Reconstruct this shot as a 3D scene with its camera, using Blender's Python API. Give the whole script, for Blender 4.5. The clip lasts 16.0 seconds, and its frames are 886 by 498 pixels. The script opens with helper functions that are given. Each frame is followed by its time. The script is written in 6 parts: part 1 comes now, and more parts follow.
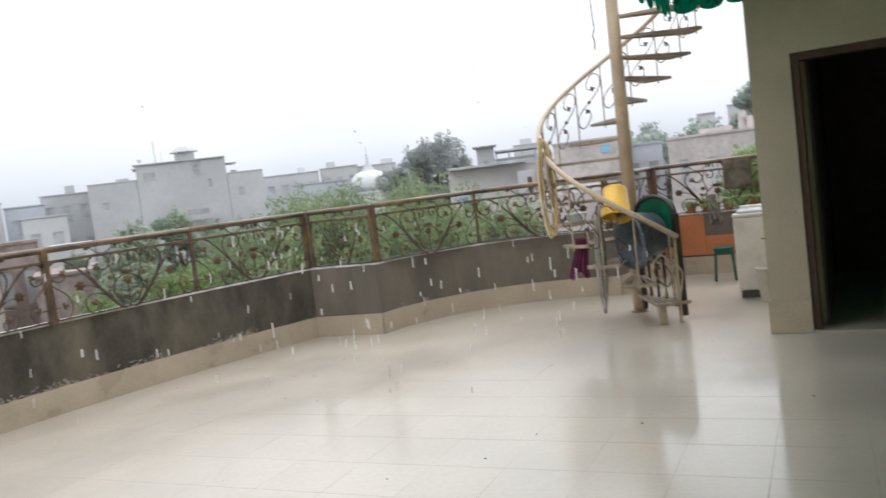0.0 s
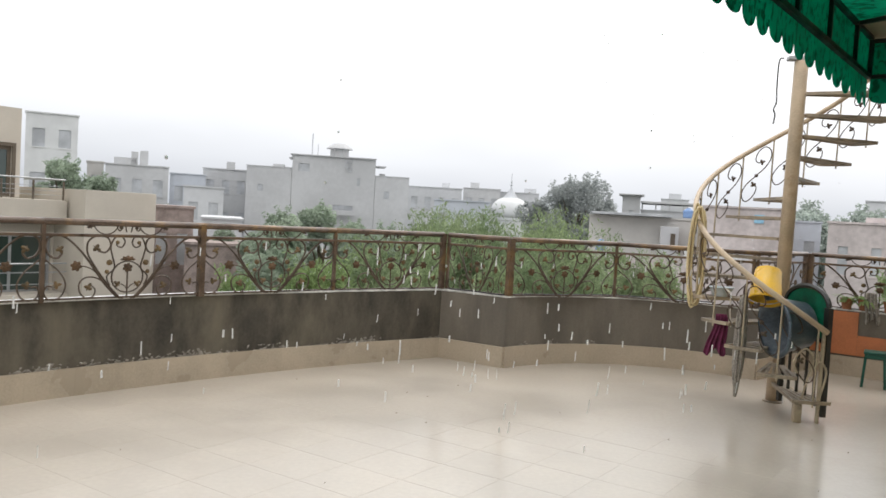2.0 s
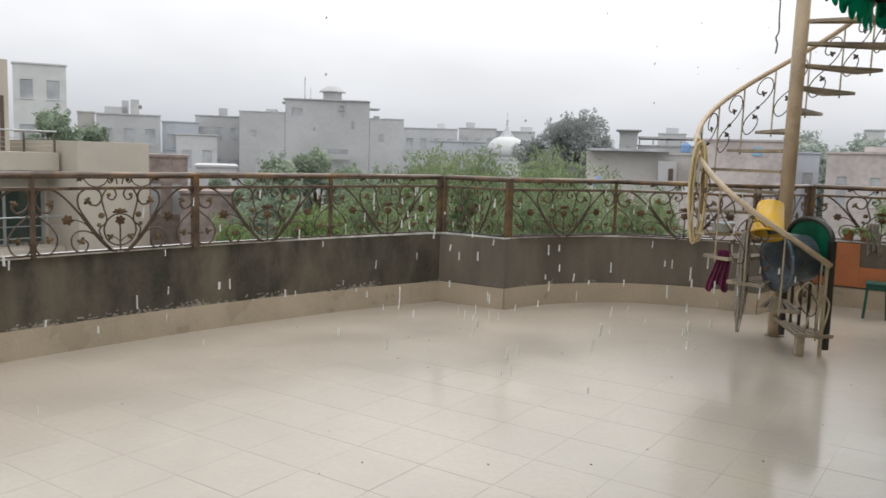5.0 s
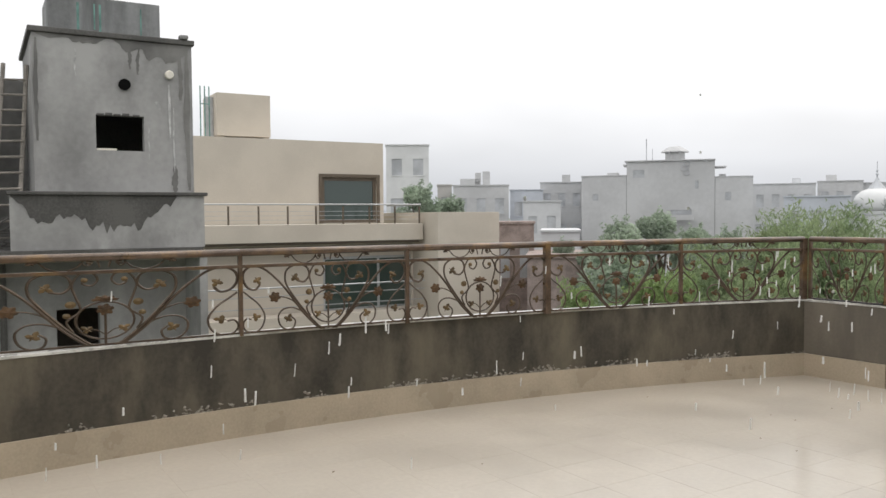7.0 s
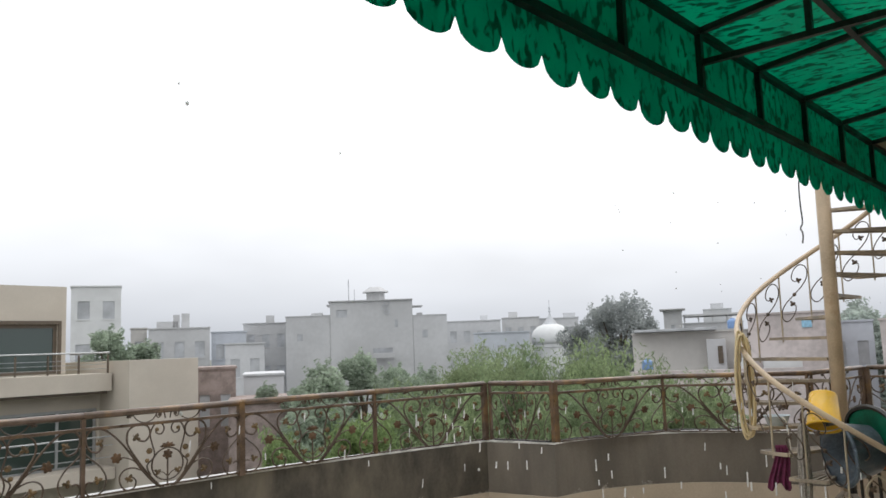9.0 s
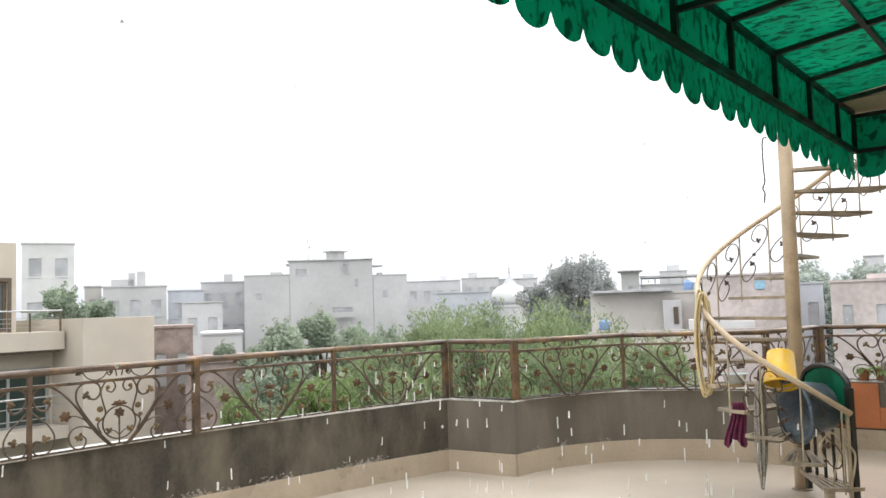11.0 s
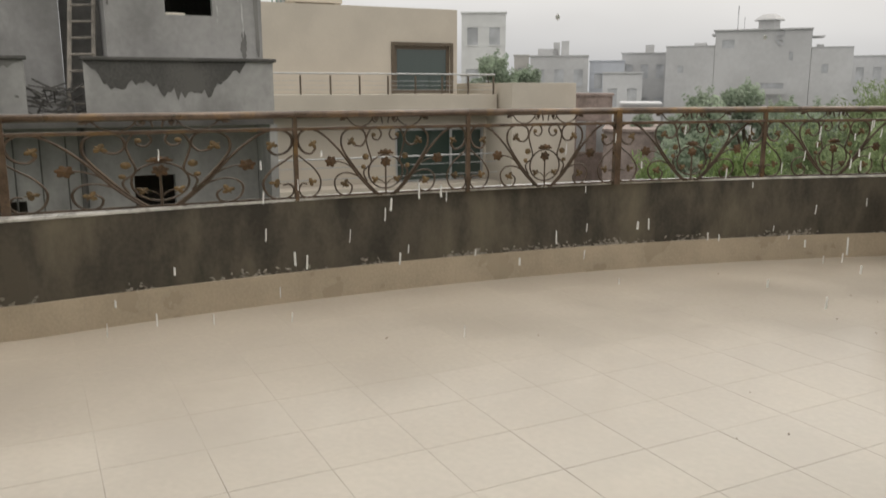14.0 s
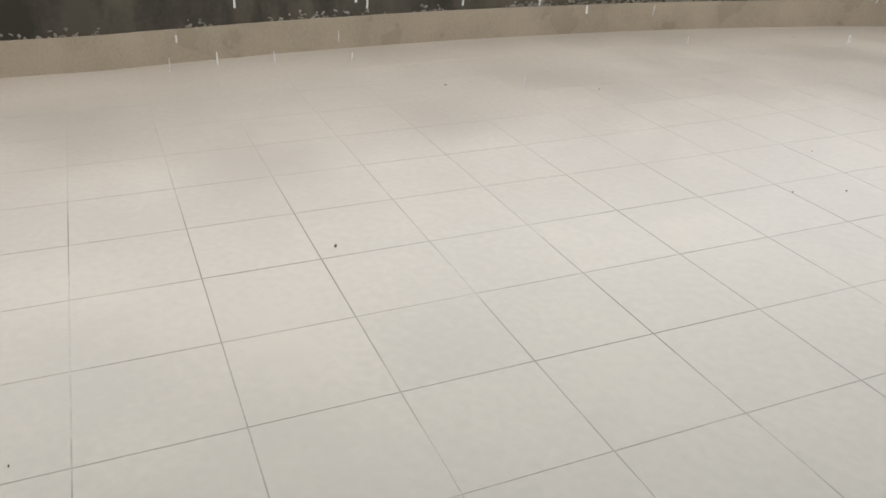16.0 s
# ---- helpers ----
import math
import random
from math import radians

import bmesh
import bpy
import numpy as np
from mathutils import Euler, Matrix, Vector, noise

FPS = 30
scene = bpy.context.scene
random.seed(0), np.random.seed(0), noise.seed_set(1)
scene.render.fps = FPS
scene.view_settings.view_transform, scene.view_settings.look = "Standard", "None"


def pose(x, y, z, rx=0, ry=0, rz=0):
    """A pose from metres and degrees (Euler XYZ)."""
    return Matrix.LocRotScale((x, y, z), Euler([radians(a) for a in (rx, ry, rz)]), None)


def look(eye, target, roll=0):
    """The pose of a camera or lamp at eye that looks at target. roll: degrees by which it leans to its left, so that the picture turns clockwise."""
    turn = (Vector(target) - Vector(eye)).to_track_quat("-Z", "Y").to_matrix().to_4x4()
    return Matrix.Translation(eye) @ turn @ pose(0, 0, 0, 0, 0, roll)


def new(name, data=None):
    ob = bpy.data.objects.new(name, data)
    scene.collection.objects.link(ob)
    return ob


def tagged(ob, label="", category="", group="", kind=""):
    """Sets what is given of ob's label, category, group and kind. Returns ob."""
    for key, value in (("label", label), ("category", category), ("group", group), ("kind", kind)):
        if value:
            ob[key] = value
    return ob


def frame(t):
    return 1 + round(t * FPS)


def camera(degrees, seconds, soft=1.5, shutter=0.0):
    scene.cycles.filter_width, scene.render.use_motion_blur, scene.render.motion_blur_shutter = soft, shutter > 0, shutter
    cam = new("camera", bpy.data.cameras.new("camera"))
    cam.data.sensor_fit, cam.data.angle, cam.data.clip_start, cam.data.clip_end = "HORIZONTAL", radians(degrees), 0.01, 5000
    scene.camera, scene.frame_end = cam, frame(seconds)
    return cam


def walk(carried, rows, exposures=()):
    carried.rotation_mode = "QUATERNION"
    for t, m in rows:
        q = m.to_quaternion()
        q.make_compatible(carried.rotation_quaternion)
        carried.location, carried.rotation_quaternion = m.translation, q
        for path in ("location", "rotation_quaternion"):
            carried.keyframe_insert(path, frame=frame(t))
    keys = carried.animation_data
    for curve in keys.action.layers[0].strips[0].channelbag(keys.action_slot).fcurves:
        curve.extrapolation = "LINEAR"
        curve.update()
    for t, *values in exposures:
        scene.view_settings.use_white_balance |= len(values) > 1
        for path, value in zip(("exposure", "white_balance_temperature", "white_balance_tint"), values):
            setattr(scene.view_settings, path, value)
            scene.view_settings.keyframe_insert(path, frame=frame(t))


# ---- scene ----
cam = camera(57.2, 16.0, shutter=0.2)
PATH = [
    (0, pose(0.095, -0.110, 1.419, 85.47, 7.15, -0.86)),
    (0.2, pose(0.061, -0.119, 1.425, 86.51, 4.68, 3.47)),
    (0.5, pose(0.036, -0.136, 1.450, 85.83, 0.42, 8.18)),
    (1, pose(0.037, -0.136, 1.470, 85.43, -3.64, 11.78)),
    (1.5, pose(0.011, -0.139, 1.472, 86.28, -4.32, 11.92)),
    (2, pose(0.024, -0.112, 1.491, 87.69, -3.26, 8.84)),
    (2.5, pose(0.020, -0.104, 1.502, 89.30, -2.80, 7.51)),
    (3, pose(0.042, -0.098, 1.505, 90.14, -3.04, 5.70)),
    (3.2, pose(0.054, -0.079, 1.488, 90.54, -3.25, 3.16)),
    (5.3, pose(0.001, -0.012, 1.507, 83.21, -0.77, 11.61)),
    (5.5, pose(-0.002, -0.005, 1.536, 84.13, 0.77, 16.48)),
    (6, pose(-0.038, 0.035, 1.571, 88.45, 0.72, 27.08)),
    (6.5, pose(-0.080, 0.007, 1.559, 88.48, 0.20, 31.48)),
    (7, pose(-0.060, -0.030, 1.540, 87.70, 0.42, 32.17)),
    (7.5, pose(-0.022, -0.055, 1.563, 87.49, 1.06, 28.28)),
    (8, pose(-0.042, 0.027, 1.570, 87.57, 1.37, 18.84)),
    (8.5, pose(0.040, -0.062, 1.638, 92.60, 0.93, 13.76)),
    (9, pose(0.066, -0.088, 1.675, 97.00, 2.20, 11.73)),
    (9.2, pose(0.066, -0.075, 1.674, 97.41, 2.63, 10.88)),
    (11.3, pose(0.015, 0.044, 1.645, 93.20, 1.98, 8.88)),
    (11.5, pose(0.003, 0.020, 1.636, 92.70, 2.22, 13.20)),
    (12, pose(-0.017, 0.129, 1.582, 91.18, 0.94, 25.07)),
    (12.5, pose(-0.044, 0.177, 1.537, 89.34, -0.83, 35.19)),
    (13, pose(-0.004, 0.147, 1.553, 88.80, 1.10, 39.87)),
    (13.5, pose(-0.047, 0.181, 1.514, 85.67, 1.42, 39.80)),
    (14, pose(-0.096, 0.212, 1.465, 78.88, 0.02, 37.51)),
    (14.5, pose(-0.074, 0.160, 1.433, 70.55, -1.78, 38.62)),
    (15, pose(-0.088, 0.135, 1.341, 63.15, -2.41, 40.75)),
    (15.5, pose(-0.096, 0.127, 1.330, 60.56, -2.57, 41.97)),
    (16, pose(-0.088, 0.138, 1.336, 62.90, -1.29, 41.66)),
]
EXPOSURES = [(0, 0.3, 6250, 10), (0.5, 0.25, 6250, 10), (1, 0.1, 6450, 10), (1.5, 0.25, 6500, 10), (2, 0.25, 6500, 10), (2.5, 0.55, 6500, 10), (3, 0.6, 6500, 10), (5.5, -0.2, 6500, 10), (6, -0.3, 6500, 10), (6.5, -0.05, 6500, 10), (7, 0.1, 6600, 10), (7.5, 0.1, 6500, 10), (8, 0.1, 6550, 10), (8.5, 0.1, 6450, 10), (9, 0.05, 6400, 10), (11.5, 0.78, 6600, 10), (12, 0.5, 6600, 10), (12.5, 0.5, 6650, 10), (13, 0.5, 6600, 10), (13.5, 0.6, 6700, 10), (14, -0.16, 7000, 10), (14.5, -0.45, 6900, 10), (15, -0.35, 6400, 10), (15.5, -0.05, 6350, 10), (16, 0.05, 6350, 10)]
walk(cam, PATH, EXPOSURES)

# Terrace axes: U runs along the house front, V along the awning's edge
FR = pose(0, 0, 0, 0, 0, -28)
GROUND = -6.6


def uvw(u, v, z=0.0):
    return FR @ Vector((u, v, z))


# ---- world and light ----
world = bpy.data.worlds.new("overcast")
scene.world = world
world.use_nodes = True
wn, wl = world.node_tree.nodes, world.node_tree.links
wn.clear()
w_out = wn.new("ShaderNodeOutputWorld")
w_bg = wn.new("ShaderNodeBackground")
w_sky = wn.new("ShaderNodeTexSky")
w_sky.sky_type = "NISHITA"
w_sky.sun_disc = False
w_sky.sun_elevation, w_sky.sun_rotation = radians(52), radians(20)
w_sky.dust_density, w_sky.air_density = 6.0, 1.0
w_co = wn.new("ShaderNodeTexCoord")
w_sep = wn.new("ShaderNodeSeparateXYZ")
wl.new(w_co.outputs["Generated"], w_sep.inputs[0])
w_ramp = wn.new("ShaderNodeValToRGB")
for k, (at, c) in enumerate([(0.0, (0.56, 0.59, 0.64, 1)), (0.06, (0.73, 0.755, 0.80, 1)), (0.18, (0.98, 0.985, 1.0, 1)), (0.34, (1.0, 1.005, 1.01, 1)), (0.55, (1.25, 1.25, 1.25, 1)), (1.0, (1.85, 1.85, 1.85, 1))]):
    e = w_ramp.color_ramp.elements[k] if k < 2 else w_ramp.color_ramp.elements.new(at)
    e.position, e.color = at, c
wl.new(w_sep.outputs[2], w_ramp.inputs[0])
w_map = wn.new("ShaderNodeMapping")
w_map.inputs["Scale"].default_value = (1.0, 1.0, 2.6)
wl.new(w_co.outputs["Generated"], w_map.inputs[0])
w_noise = wn.new("ShaderNodeTexNoise")
w_noise.inputs["Scale"].default_value, w_noise.inputs["Detail"].default_value = 1.6, 4.0
wl.new(w_map.outputs[0], w_noise.inputs["Vector"])
w_cl = wn.new("ShaderNodeMapRange")
w_cl.inputs[1].default_value, w_cl.inputs[2].default_value = 0.3, 0.7
w_cl.inputs[3].default_value, w_cl.inputs[4].default_value = 0.80, 1.13
wl.new(w_noise.outputs[0], w_cl.inputs[0])
w_mul = wn.new("ShaderNodeVectorMath")
w_mul.operation = "MULTIPLY"
wl.new(w_ramp.outputs[0], w_mul.inputs[0])
wl.new(w_cl.outputs[0], w_mul.inputs[1])
w_sc = wn.new("ShaderNodeVectorMath")
w_sc.operation = "SCALE"
w_sc.inputs["Scale"].default_value = 0.012
wl.new(w_sky.outputs[0], w_sc.inputs[0])
w_add = wn.new("ShaderNodeVectorMath")
w_add.operation = "ADD"
wl.new(w_mul.outputs[0], w_add.inputs[0])
wl.new(w_sc.outputs[0], w_add.inputs[1])
wl.new(w_add.outputs[0], w_bg.inputs[0])
w_bg.inputs[1].default_value = 1.0
wl.new(w_bg.outputs[0], w_out.inputs[0])

sun = new("sun", bpy.data.lights.new("sun", "SUN"))
sun.data.energy, sun.data.angle, sun.data.color = 0.6, radians(40), (1.0, 0.97, 0.92)
sun.matrix_world = look((0, 0, 20), (-5, -8.5, 5.0))


# ---- materials ----
def material(name, colour, rough=0.6, metal=0.0, vary=0.15, scale=6.0, grain=60.0, bump=0.15, dirt=None, dirt_scale=1.5, dirt_at=(0.5, 0.7),
             stretch=(1, 1, 1), coat=0.0, spec=0.5, random_tone=0.0, translucent=0.0, fine=0.5):
    m = bpy.data.materials.new(name)
    m.use_nodes = True
    n, l = m.node_tree.nodes, m.node_tree.links
    b = n["Principled BSDF"]
    co = n.new("ShaderNodeTexCoord")
    mp = n.new("ShaderNodeMapping")
    mp.inputs["Scale"].default_value = stretch
    geo = n.new("ShaderNodeNewGeometry")
    l.new(geo.outputs["Position"], mp.inputs[0])
    big = n.new("ShaderNodeTexNoise")
    big.inputs["Scale"].default_value, big.inputs["Detail"].default_value = scale, 5.0
    l.new(mp.outputs[0], big.inputs["Vector"])
    small = n.new("ShaderNodeTexNoise")
    small.inputs["Scale"].default_value, small.inputs["Detail"].default_value = grain, 3.0
    l.new(geo.outputs["Position"], small.inputs["Vector"])
    mixn = n.new("ShaderNodeMath")
    mixn.operation = "MULTIPLY_ADD"
    l.new(small.outputs[0], mixn.inputs[0])
    mixn.inputs[1].default_value = fine
    l.new(big.outputs[0], mixn.inputs[2])
    rng = n.new("ShaderNodeMapRange")
    rng.inputs[1].default_value, rng.inputs[2].default_value = 0.35 + 0.5 * fine, 0.65 + 0.5 * fine
    rng.inputs[3].default_value, rng.inputs[4].default_value = 1 - vary, 1 + vary
    l.new(mixn.outputs[0], rng.inputs[0])
    tone = rng.outputs[0]
    if random_tone:
        oi = n.new("ShaderNodeObjectInfo")
        r2 = n.new("ShaderNodeMapRange")
        r2.inputs[3].default_value, r2.inputs[4].default_value = 1 - random_tone, 1 + random_tone
        l.new(oi.outputs["Random"], r2.inputs[0])
        mm = n.new("ShaderNodeMath")
        mm.operation = "MULTIPLY"
        l.new(tone, mm.inputs[0])
        l.new(r2.outputs[0], mm.inputs[1])
        tone = mm.outputs[0]
    base = n.new("ShaderNodeVectorMath")
    base.operation = "SCALE"
    base.inputs[0].default_value = colour
    l.new(tone, base.inputs["Scale"])
    col = base.outputs[0]
    if dirt:
        dn = n.new("ShaderNodeTexNoise")
        dn.inputs["Scale"].default_value, dn.inputs["Detail"].default_value, dn.inputs["Roughness"].default_value = dirt_scale, 7.0, 0.62
        l.new(mp.outputs[0], dn.inputs["Vector"])
        dr = n.new("ShaderNodeMapRange")
        dr.inputs[1].default_value, dr.inputs[2].default_value = dirt_at
        l.new(dn.outputs[0], dr.inputs[0])
        mx = n.new("ShaderNodeMix")
        mx.data_type = "RGBA"
        l.new(dr.outputs[0], mx.inputs["Factor"])
        l.new(col, mx.inputs["A"])
        mx.inputs["B"].default_value = (*dirt, 1)
        col = mx.outputs["Result"]
    l.new(col, b.inputs["Base Color"])
    rr = n.new("ShaderNodeMapRange")
    rr.inputs[1].default_value, rr.inputs[2].default_value = 0.3, 0.7
    rr.inputs[3].default_value, rr.inputs[4].default_value = max(0.02, rough - 0.12), min(1, rough + 0.12)
    l.new(big.outputs[0], rr.inputs[0])
    l.new(rr.outputs[0], b.inputs["Roughness"])
    b.inputs["Metallic"].default_value = metal
    b.inputs["Specular IOR Level"].default_value = spec
    b.inputs["Coat Weight"].default_value = coat
    b.inputs["Coat Roughness"].default_value = 0.08
    if bump:
        bp = n.new("ShaderNodeBump")
        bp.inputs["Strength"].default_value, bp.inputs["Distance"].default_value = bump, 0.01
        l.new(mixn.outputs[0], bp.inputs["Height"])
        l.new(bp.outputs[0], b.inputs["Normal"])
    if translucent:
        tr = n.new("ShaderNodeBsdfTranslucent")
        l.new(col, tr.inputs[0])
        ms = n.new("ShaderNodeMixShader")
        ms.inputs[0].default_value = translucent
        l.new(b.outputs[0], ms.inputs[1])
        l.new(tr.outputs[0], ms.inputs[2])
        l.new(ms.outputs[0], n["Material Output"].inputs[0])
    return m


M_TILE = material("wet_cream_tile", (0.475, 0.425, 0.36), 0.42, vary=0.06, scale=1.3, grain=30, bump=0.008, coat=1.0, random_tone=0.015, dirt=(0.42, 0.375, 0.317), dirt_scale=0.75, dirt_at=(0.5, 0.72))
M_GROUT = material("tile_joint_grey", (0.44, 0.395, 0.335), 0.5, vary=0.12, bump=0.02, coat=0.85, dirt=(0.15, 0.125, 0.10), dirt_scale=1.1, dirt_at=(0.42, 0.64))


def wet_film(m, lo, hi):
    """Standing water: a clear coat that is smooth in some patches and ruffled by drops in others."""
    n, l = m.node_tree.nodes, m.node_tree.links
    g = n.new("ShaderNodeNewGeometry")
    t = n.new("ShaderNodeTexNoise")
    t.inputs["Scale"].default_value, t.inputs["Detail"].default_value = 0.55, 3.0
    l.new(g.outputs["Position"], t.inputs["Vector"])
    r = n.new("ShaderNodeMapRange")
    r.inputs[1].default_value, r.inputs[2].default_value = 0.38, 0.62
    r.inputs[3].default_value, r.inputs[4].default_value = lo, hi
    l.new(t.outputs[0], r.inputs[0])
    # a still puddle lies before the pillar, sheltered by the awning
    d = n.new("ShaderNodeVectorMath")
    d.operation = "DISTANCE"
    d.inputs[1].default_value = (1.75, 3.95, 0.0)
    l.new(g.outputs["Position"], d.inputs[0])
    edge = n.new("ShaderNodeMapRange")
    edge.interpolation_type = "SMOOTHSTEP"
    edge.inputs[1].default_value, edge.inputs[2].default_value = 0.4, 1.3
    l.new(d.outputs["Value"], edge.inputs[0])
    mix = n.new("ShaderNodeMix")
    l.new(edge.outputs[0], mix.inputs["Factor"])
    mix.inputs["A"].default_value = 0.09
    l.new(r.outputs[0], mix.inputs["B"])
    l.new(mix.outputs["Result"], n["Principled BSDF"].inputs["Coat Roughness"])


wet_film(M_TILE, 0.17, 0.245)
wet_film(M_GROUT, 0.17, 0.245)
# joints fade to the tile colour away from the viewpoint, standing in for glare
_n, _l = M_GROUT.node_tree.nodes, M_GROUT.node_tree.links
_g = _n.new("ShaderNodeNewGeometry")
_d = _n.new("ShaderNodeVectorMath")
_d.operation = "DISTANCE"
_d.inputs[1].default_value = (0.2, 0.2, 0.0)
_l.new(_g.outputs["Position"], _d.inputs[0])
_r = _n.new("ShaderNodeMapRange")
_r.inputs[1].default_value, _r.inputs[2].default_value = 3.2, 4.6
_l.new(_d.outputs["Value"], _r.inputs[0])
_m = _n.new("ShaderNodeMix")
_m.data_type = "RGBA"
_l.new(_r.outputs[0], _m.inputs["Factor"])
_l.new(_n["Principled BSDF"].inputs["Base Color"].links[0].from_socket, _m.inputs["A"])
_m.inputs["B"].default_value = (0.46, 0.412, 0.35, 1)
_l.new(_m.outputs["Result"], _n["Principled BSDF"].inputs["Base Color"])
M_SKIRT = material("cream_skirting_tile", (0.45, 0.375, 0.285), 0.35, vary=0.10, scale=3, bump=0.04, dirt=(0.35, 0.29, 0.21), dirt_at=(0.55, 0.9), random_tone=0.03)
M_CEMENT = material("wet_stained_cement", (0.064, 0.055, 0.042), 0.72, vary=0.45, scale=4.0, grain=35, bump=0.3, dirt=(0.175, 0.150, 0.108), dirt_scale=2.2, dirt_at=(0.47, 0.76), stretch=(1, 1, 0.45), fine=0.25)
M_CEMENTDRY = material("grey_brown_cement", (0.150, 0.131, 0.106), 0.8, vary=0.25, scale=3.0, grain=45, bump=0.25, dirt=(0.10, 0.087, 0.072), dirt_scale=2.4, dirt_at=(0.46, 0.74), stretch=(1, 1, 0.22), fine=0.2)
# pale base colour stands in for bright glints on the wet coping
M_COPING = material("wet_wall_top_glints", (0.55, 0.54, 0.51), 0.3, vary=0.25, scale=8, bump=0.3, coat=0.4)
M_FLAKE = material("flaking_plaster", (0.27, 0.245, 0.21), 0.8, vary=0.3, scale=12, bump=0.4)
M_IRON = material("bronze_painted_iron", (0.125, 0.085, 0.06), 0.38, metal=0.3, vary=0.3, scale=9, grain=80, bump=0.15, dirt=(0.26, 0.155, 0.06), dirt_scale=5, dirt_at=(0.50, 0.74), coat=0.4)
M_SCROLL = material("dark_bronze_scroll_iron", (0.085, 0.06, 0.042), 0.42, metal=0.3, vary=0.3, scale=9, bump=0.1)
M_FLOWER = material("rusty_gilt_flower", (0.095, 0.055, 0.028), 0.45, metal=0.3, vary=0.45, scale=10, bump=0.2)
M_LEAFMETAL = material("bronze_leaf", (0.13, 0.085, 0.038), 0.45, metal=0.3, vary=0.45, scale=10, bump=0.2)
M_STAIR = material("cream_painted_steel", (0.50, 0.39, 0.27), 0.4, vary=0.14, scale=5, grain=70, bump=0.12, dirt=(0.30, 0.17, 0.07), dirt_scale=4, dirt_at=(0.60, 0.82))
M_TREAD = material("weathered_tread_steel", (0.29, 0.24, 0.18), 0.5, vary=0.3, scale=6, bump=0.2, dirt=(0.42, 0.33, 0.22), dirt_scale=3, dirt_at=(0.5, 0.7))
M_WHITEIRON = material("cream_scroll_steel", (0.42, 0.35, 0.25), 0.45, vary=0.2, scale=7, bump=0.1)
M_PLASTER = material("taupe_house_plaster", (0.47, 0.412, 0.315), 0.8, vary=0.10, scale=1.8, grain=90, bump=0.2, dirt=(0.30, 0.25, 0.18), dirt_scale=0.9, dirt_at=(0.5, 0.85))
M_SOFFIT = material("cream_soffit", (0.42, 0.34, 0.25), 0.8, vary=0.06, bump=0.08)
M_DARK = material("dark_parts_and_shade", (0.10, 0.085, 0.07), 0.8, vary=0.2, bump=0.1)
M_WOOD = material("dark_door_frame_wood", (0.07, 0.04, 0.025), 0.45, vary=0.3, stretch=(1, 1, 0.1), bump=0.15)
M_STEELDARK = material("black_awning_steel", (0.025, 0.024, 0.024), 0.45, metal=0.3, vary=0.3, bump=0.1)
M_BLACK = material("black_gate_steel", (0.022, 0.022, 0.02), 0.4, vary=0.3, bump=0.1)
M_YELLOW = material("yellow_plastic", (0.75, 0.44, 0.02), 0.35, vary=0.08, bump=0.04)
M_TUB = material("blue_grey_plastic", (0.085, 0.115, 0.145), 0.4, vary=0.3, scale=5, bump=0.1, dirt=(0.24, 0.27, 0.29), dirt_scale=4, dirt_at=(0.55, 0.75))
M_GREEN = material("green_sheet", (0.005, 0.17, 0.10), 0.4, vary=0.3, scale=8, bump=0.15)
M_MAROON = material("maroon_cloth", (0.13, 0.02, 0.06), 0.9, vary=0.35, scale=9, bump=0.4)
M_GREYCLOTH = material("grey_striped_cloth", (0.27, 0.245, 0.215), 0.85, vary=0.45, scale=20, stretch=(6, 6, 0.3), bump=0.3)
M_TOWEL = material("olive_brown_towel", (0.13, 0.11, 0.085), 0.95, vary=0.35, scale=10, bump=0.6)
M_HOSE = material("cream_hose", (0.62, 0.50, 0.28), 0.4, vary=0.12, bump=0.05)
M_WHITE = material("white_enamel", (0.72, 0.68, 0.60), 0.35, vary=0.08, bump=0.03, dirt=(0.5, 0.45, 0.37), dirt_at=(0.6, 0.9))
M_LID = material("pale_blue_plastic_lid", (0.55, 0.62, 0.66), 0.35, vary=0.1, bump=0.05)
M_STOOL = material("green_plastic_stool", (0.008, 0.075, 0.055), 0.35, vary=0.15, bump=0.04)
M_ORANGE = material("orange_wall_paint", (0.46, 0.16, 0.065), 0.6, vary=0.12, scale=4, bump=0.15, dirt=(0.35, 0.12, 0.05), dirt_at=(0.6, 0.85))
M_CABLE = material("black_cable", (0.03, 0.03, 0.03), 0.5, vary=0.2, bump=0)
M_RAIN = material("raindrop_water", (0.9, 0.9, 0.9), 0.3, vary=0.02, bump=0)
M_RAIN.node_tree.nodes["Principled BSDF"].inputs["Transmission Weight"].default_value = 0.15
M_RAIN.node_tree.nodes["Principled BSDF"].inputs["IOR"].default_value = 1.33
M_RAIN.node_tree.nodes["Principled BSDF"].inputs["Alpha"].default_value = 0.7
M_POT = material("terracotta_pot", (0.30, 0.13, 0.07), 0.8, vary=0.2, bump=0.2)

M_GREYWALL = material("raw_grey_cement_render", (0.305, 0.302, 0.297), 0.85, vary=0.28, scale=0.7, grain=9, bump=0.08, fine=0.18, dirt=(0.19, 0.188, 0.182), dirt_scale=0.9, dirt_at=(0.50, 0.72), stretch=(1, 1, 0.6))
M_TANKWALL = material("streaked_tank_cement", (0.20, 0.205, 0.205), 0.8, vary=0.35, scale=1.6, grain=12, bump=0.1, fine=0.2, dirt=(0.11, 0.115, 0.115), dirt_scale=2.2, dirt_at=(0.45, 0.7), stretch=(1, 1, 0.12))
M_LIME = material("lime_bloom", (0.44, 0.44, 0.435), 0.9, vary=0.3, scale=5, bump=0.1)
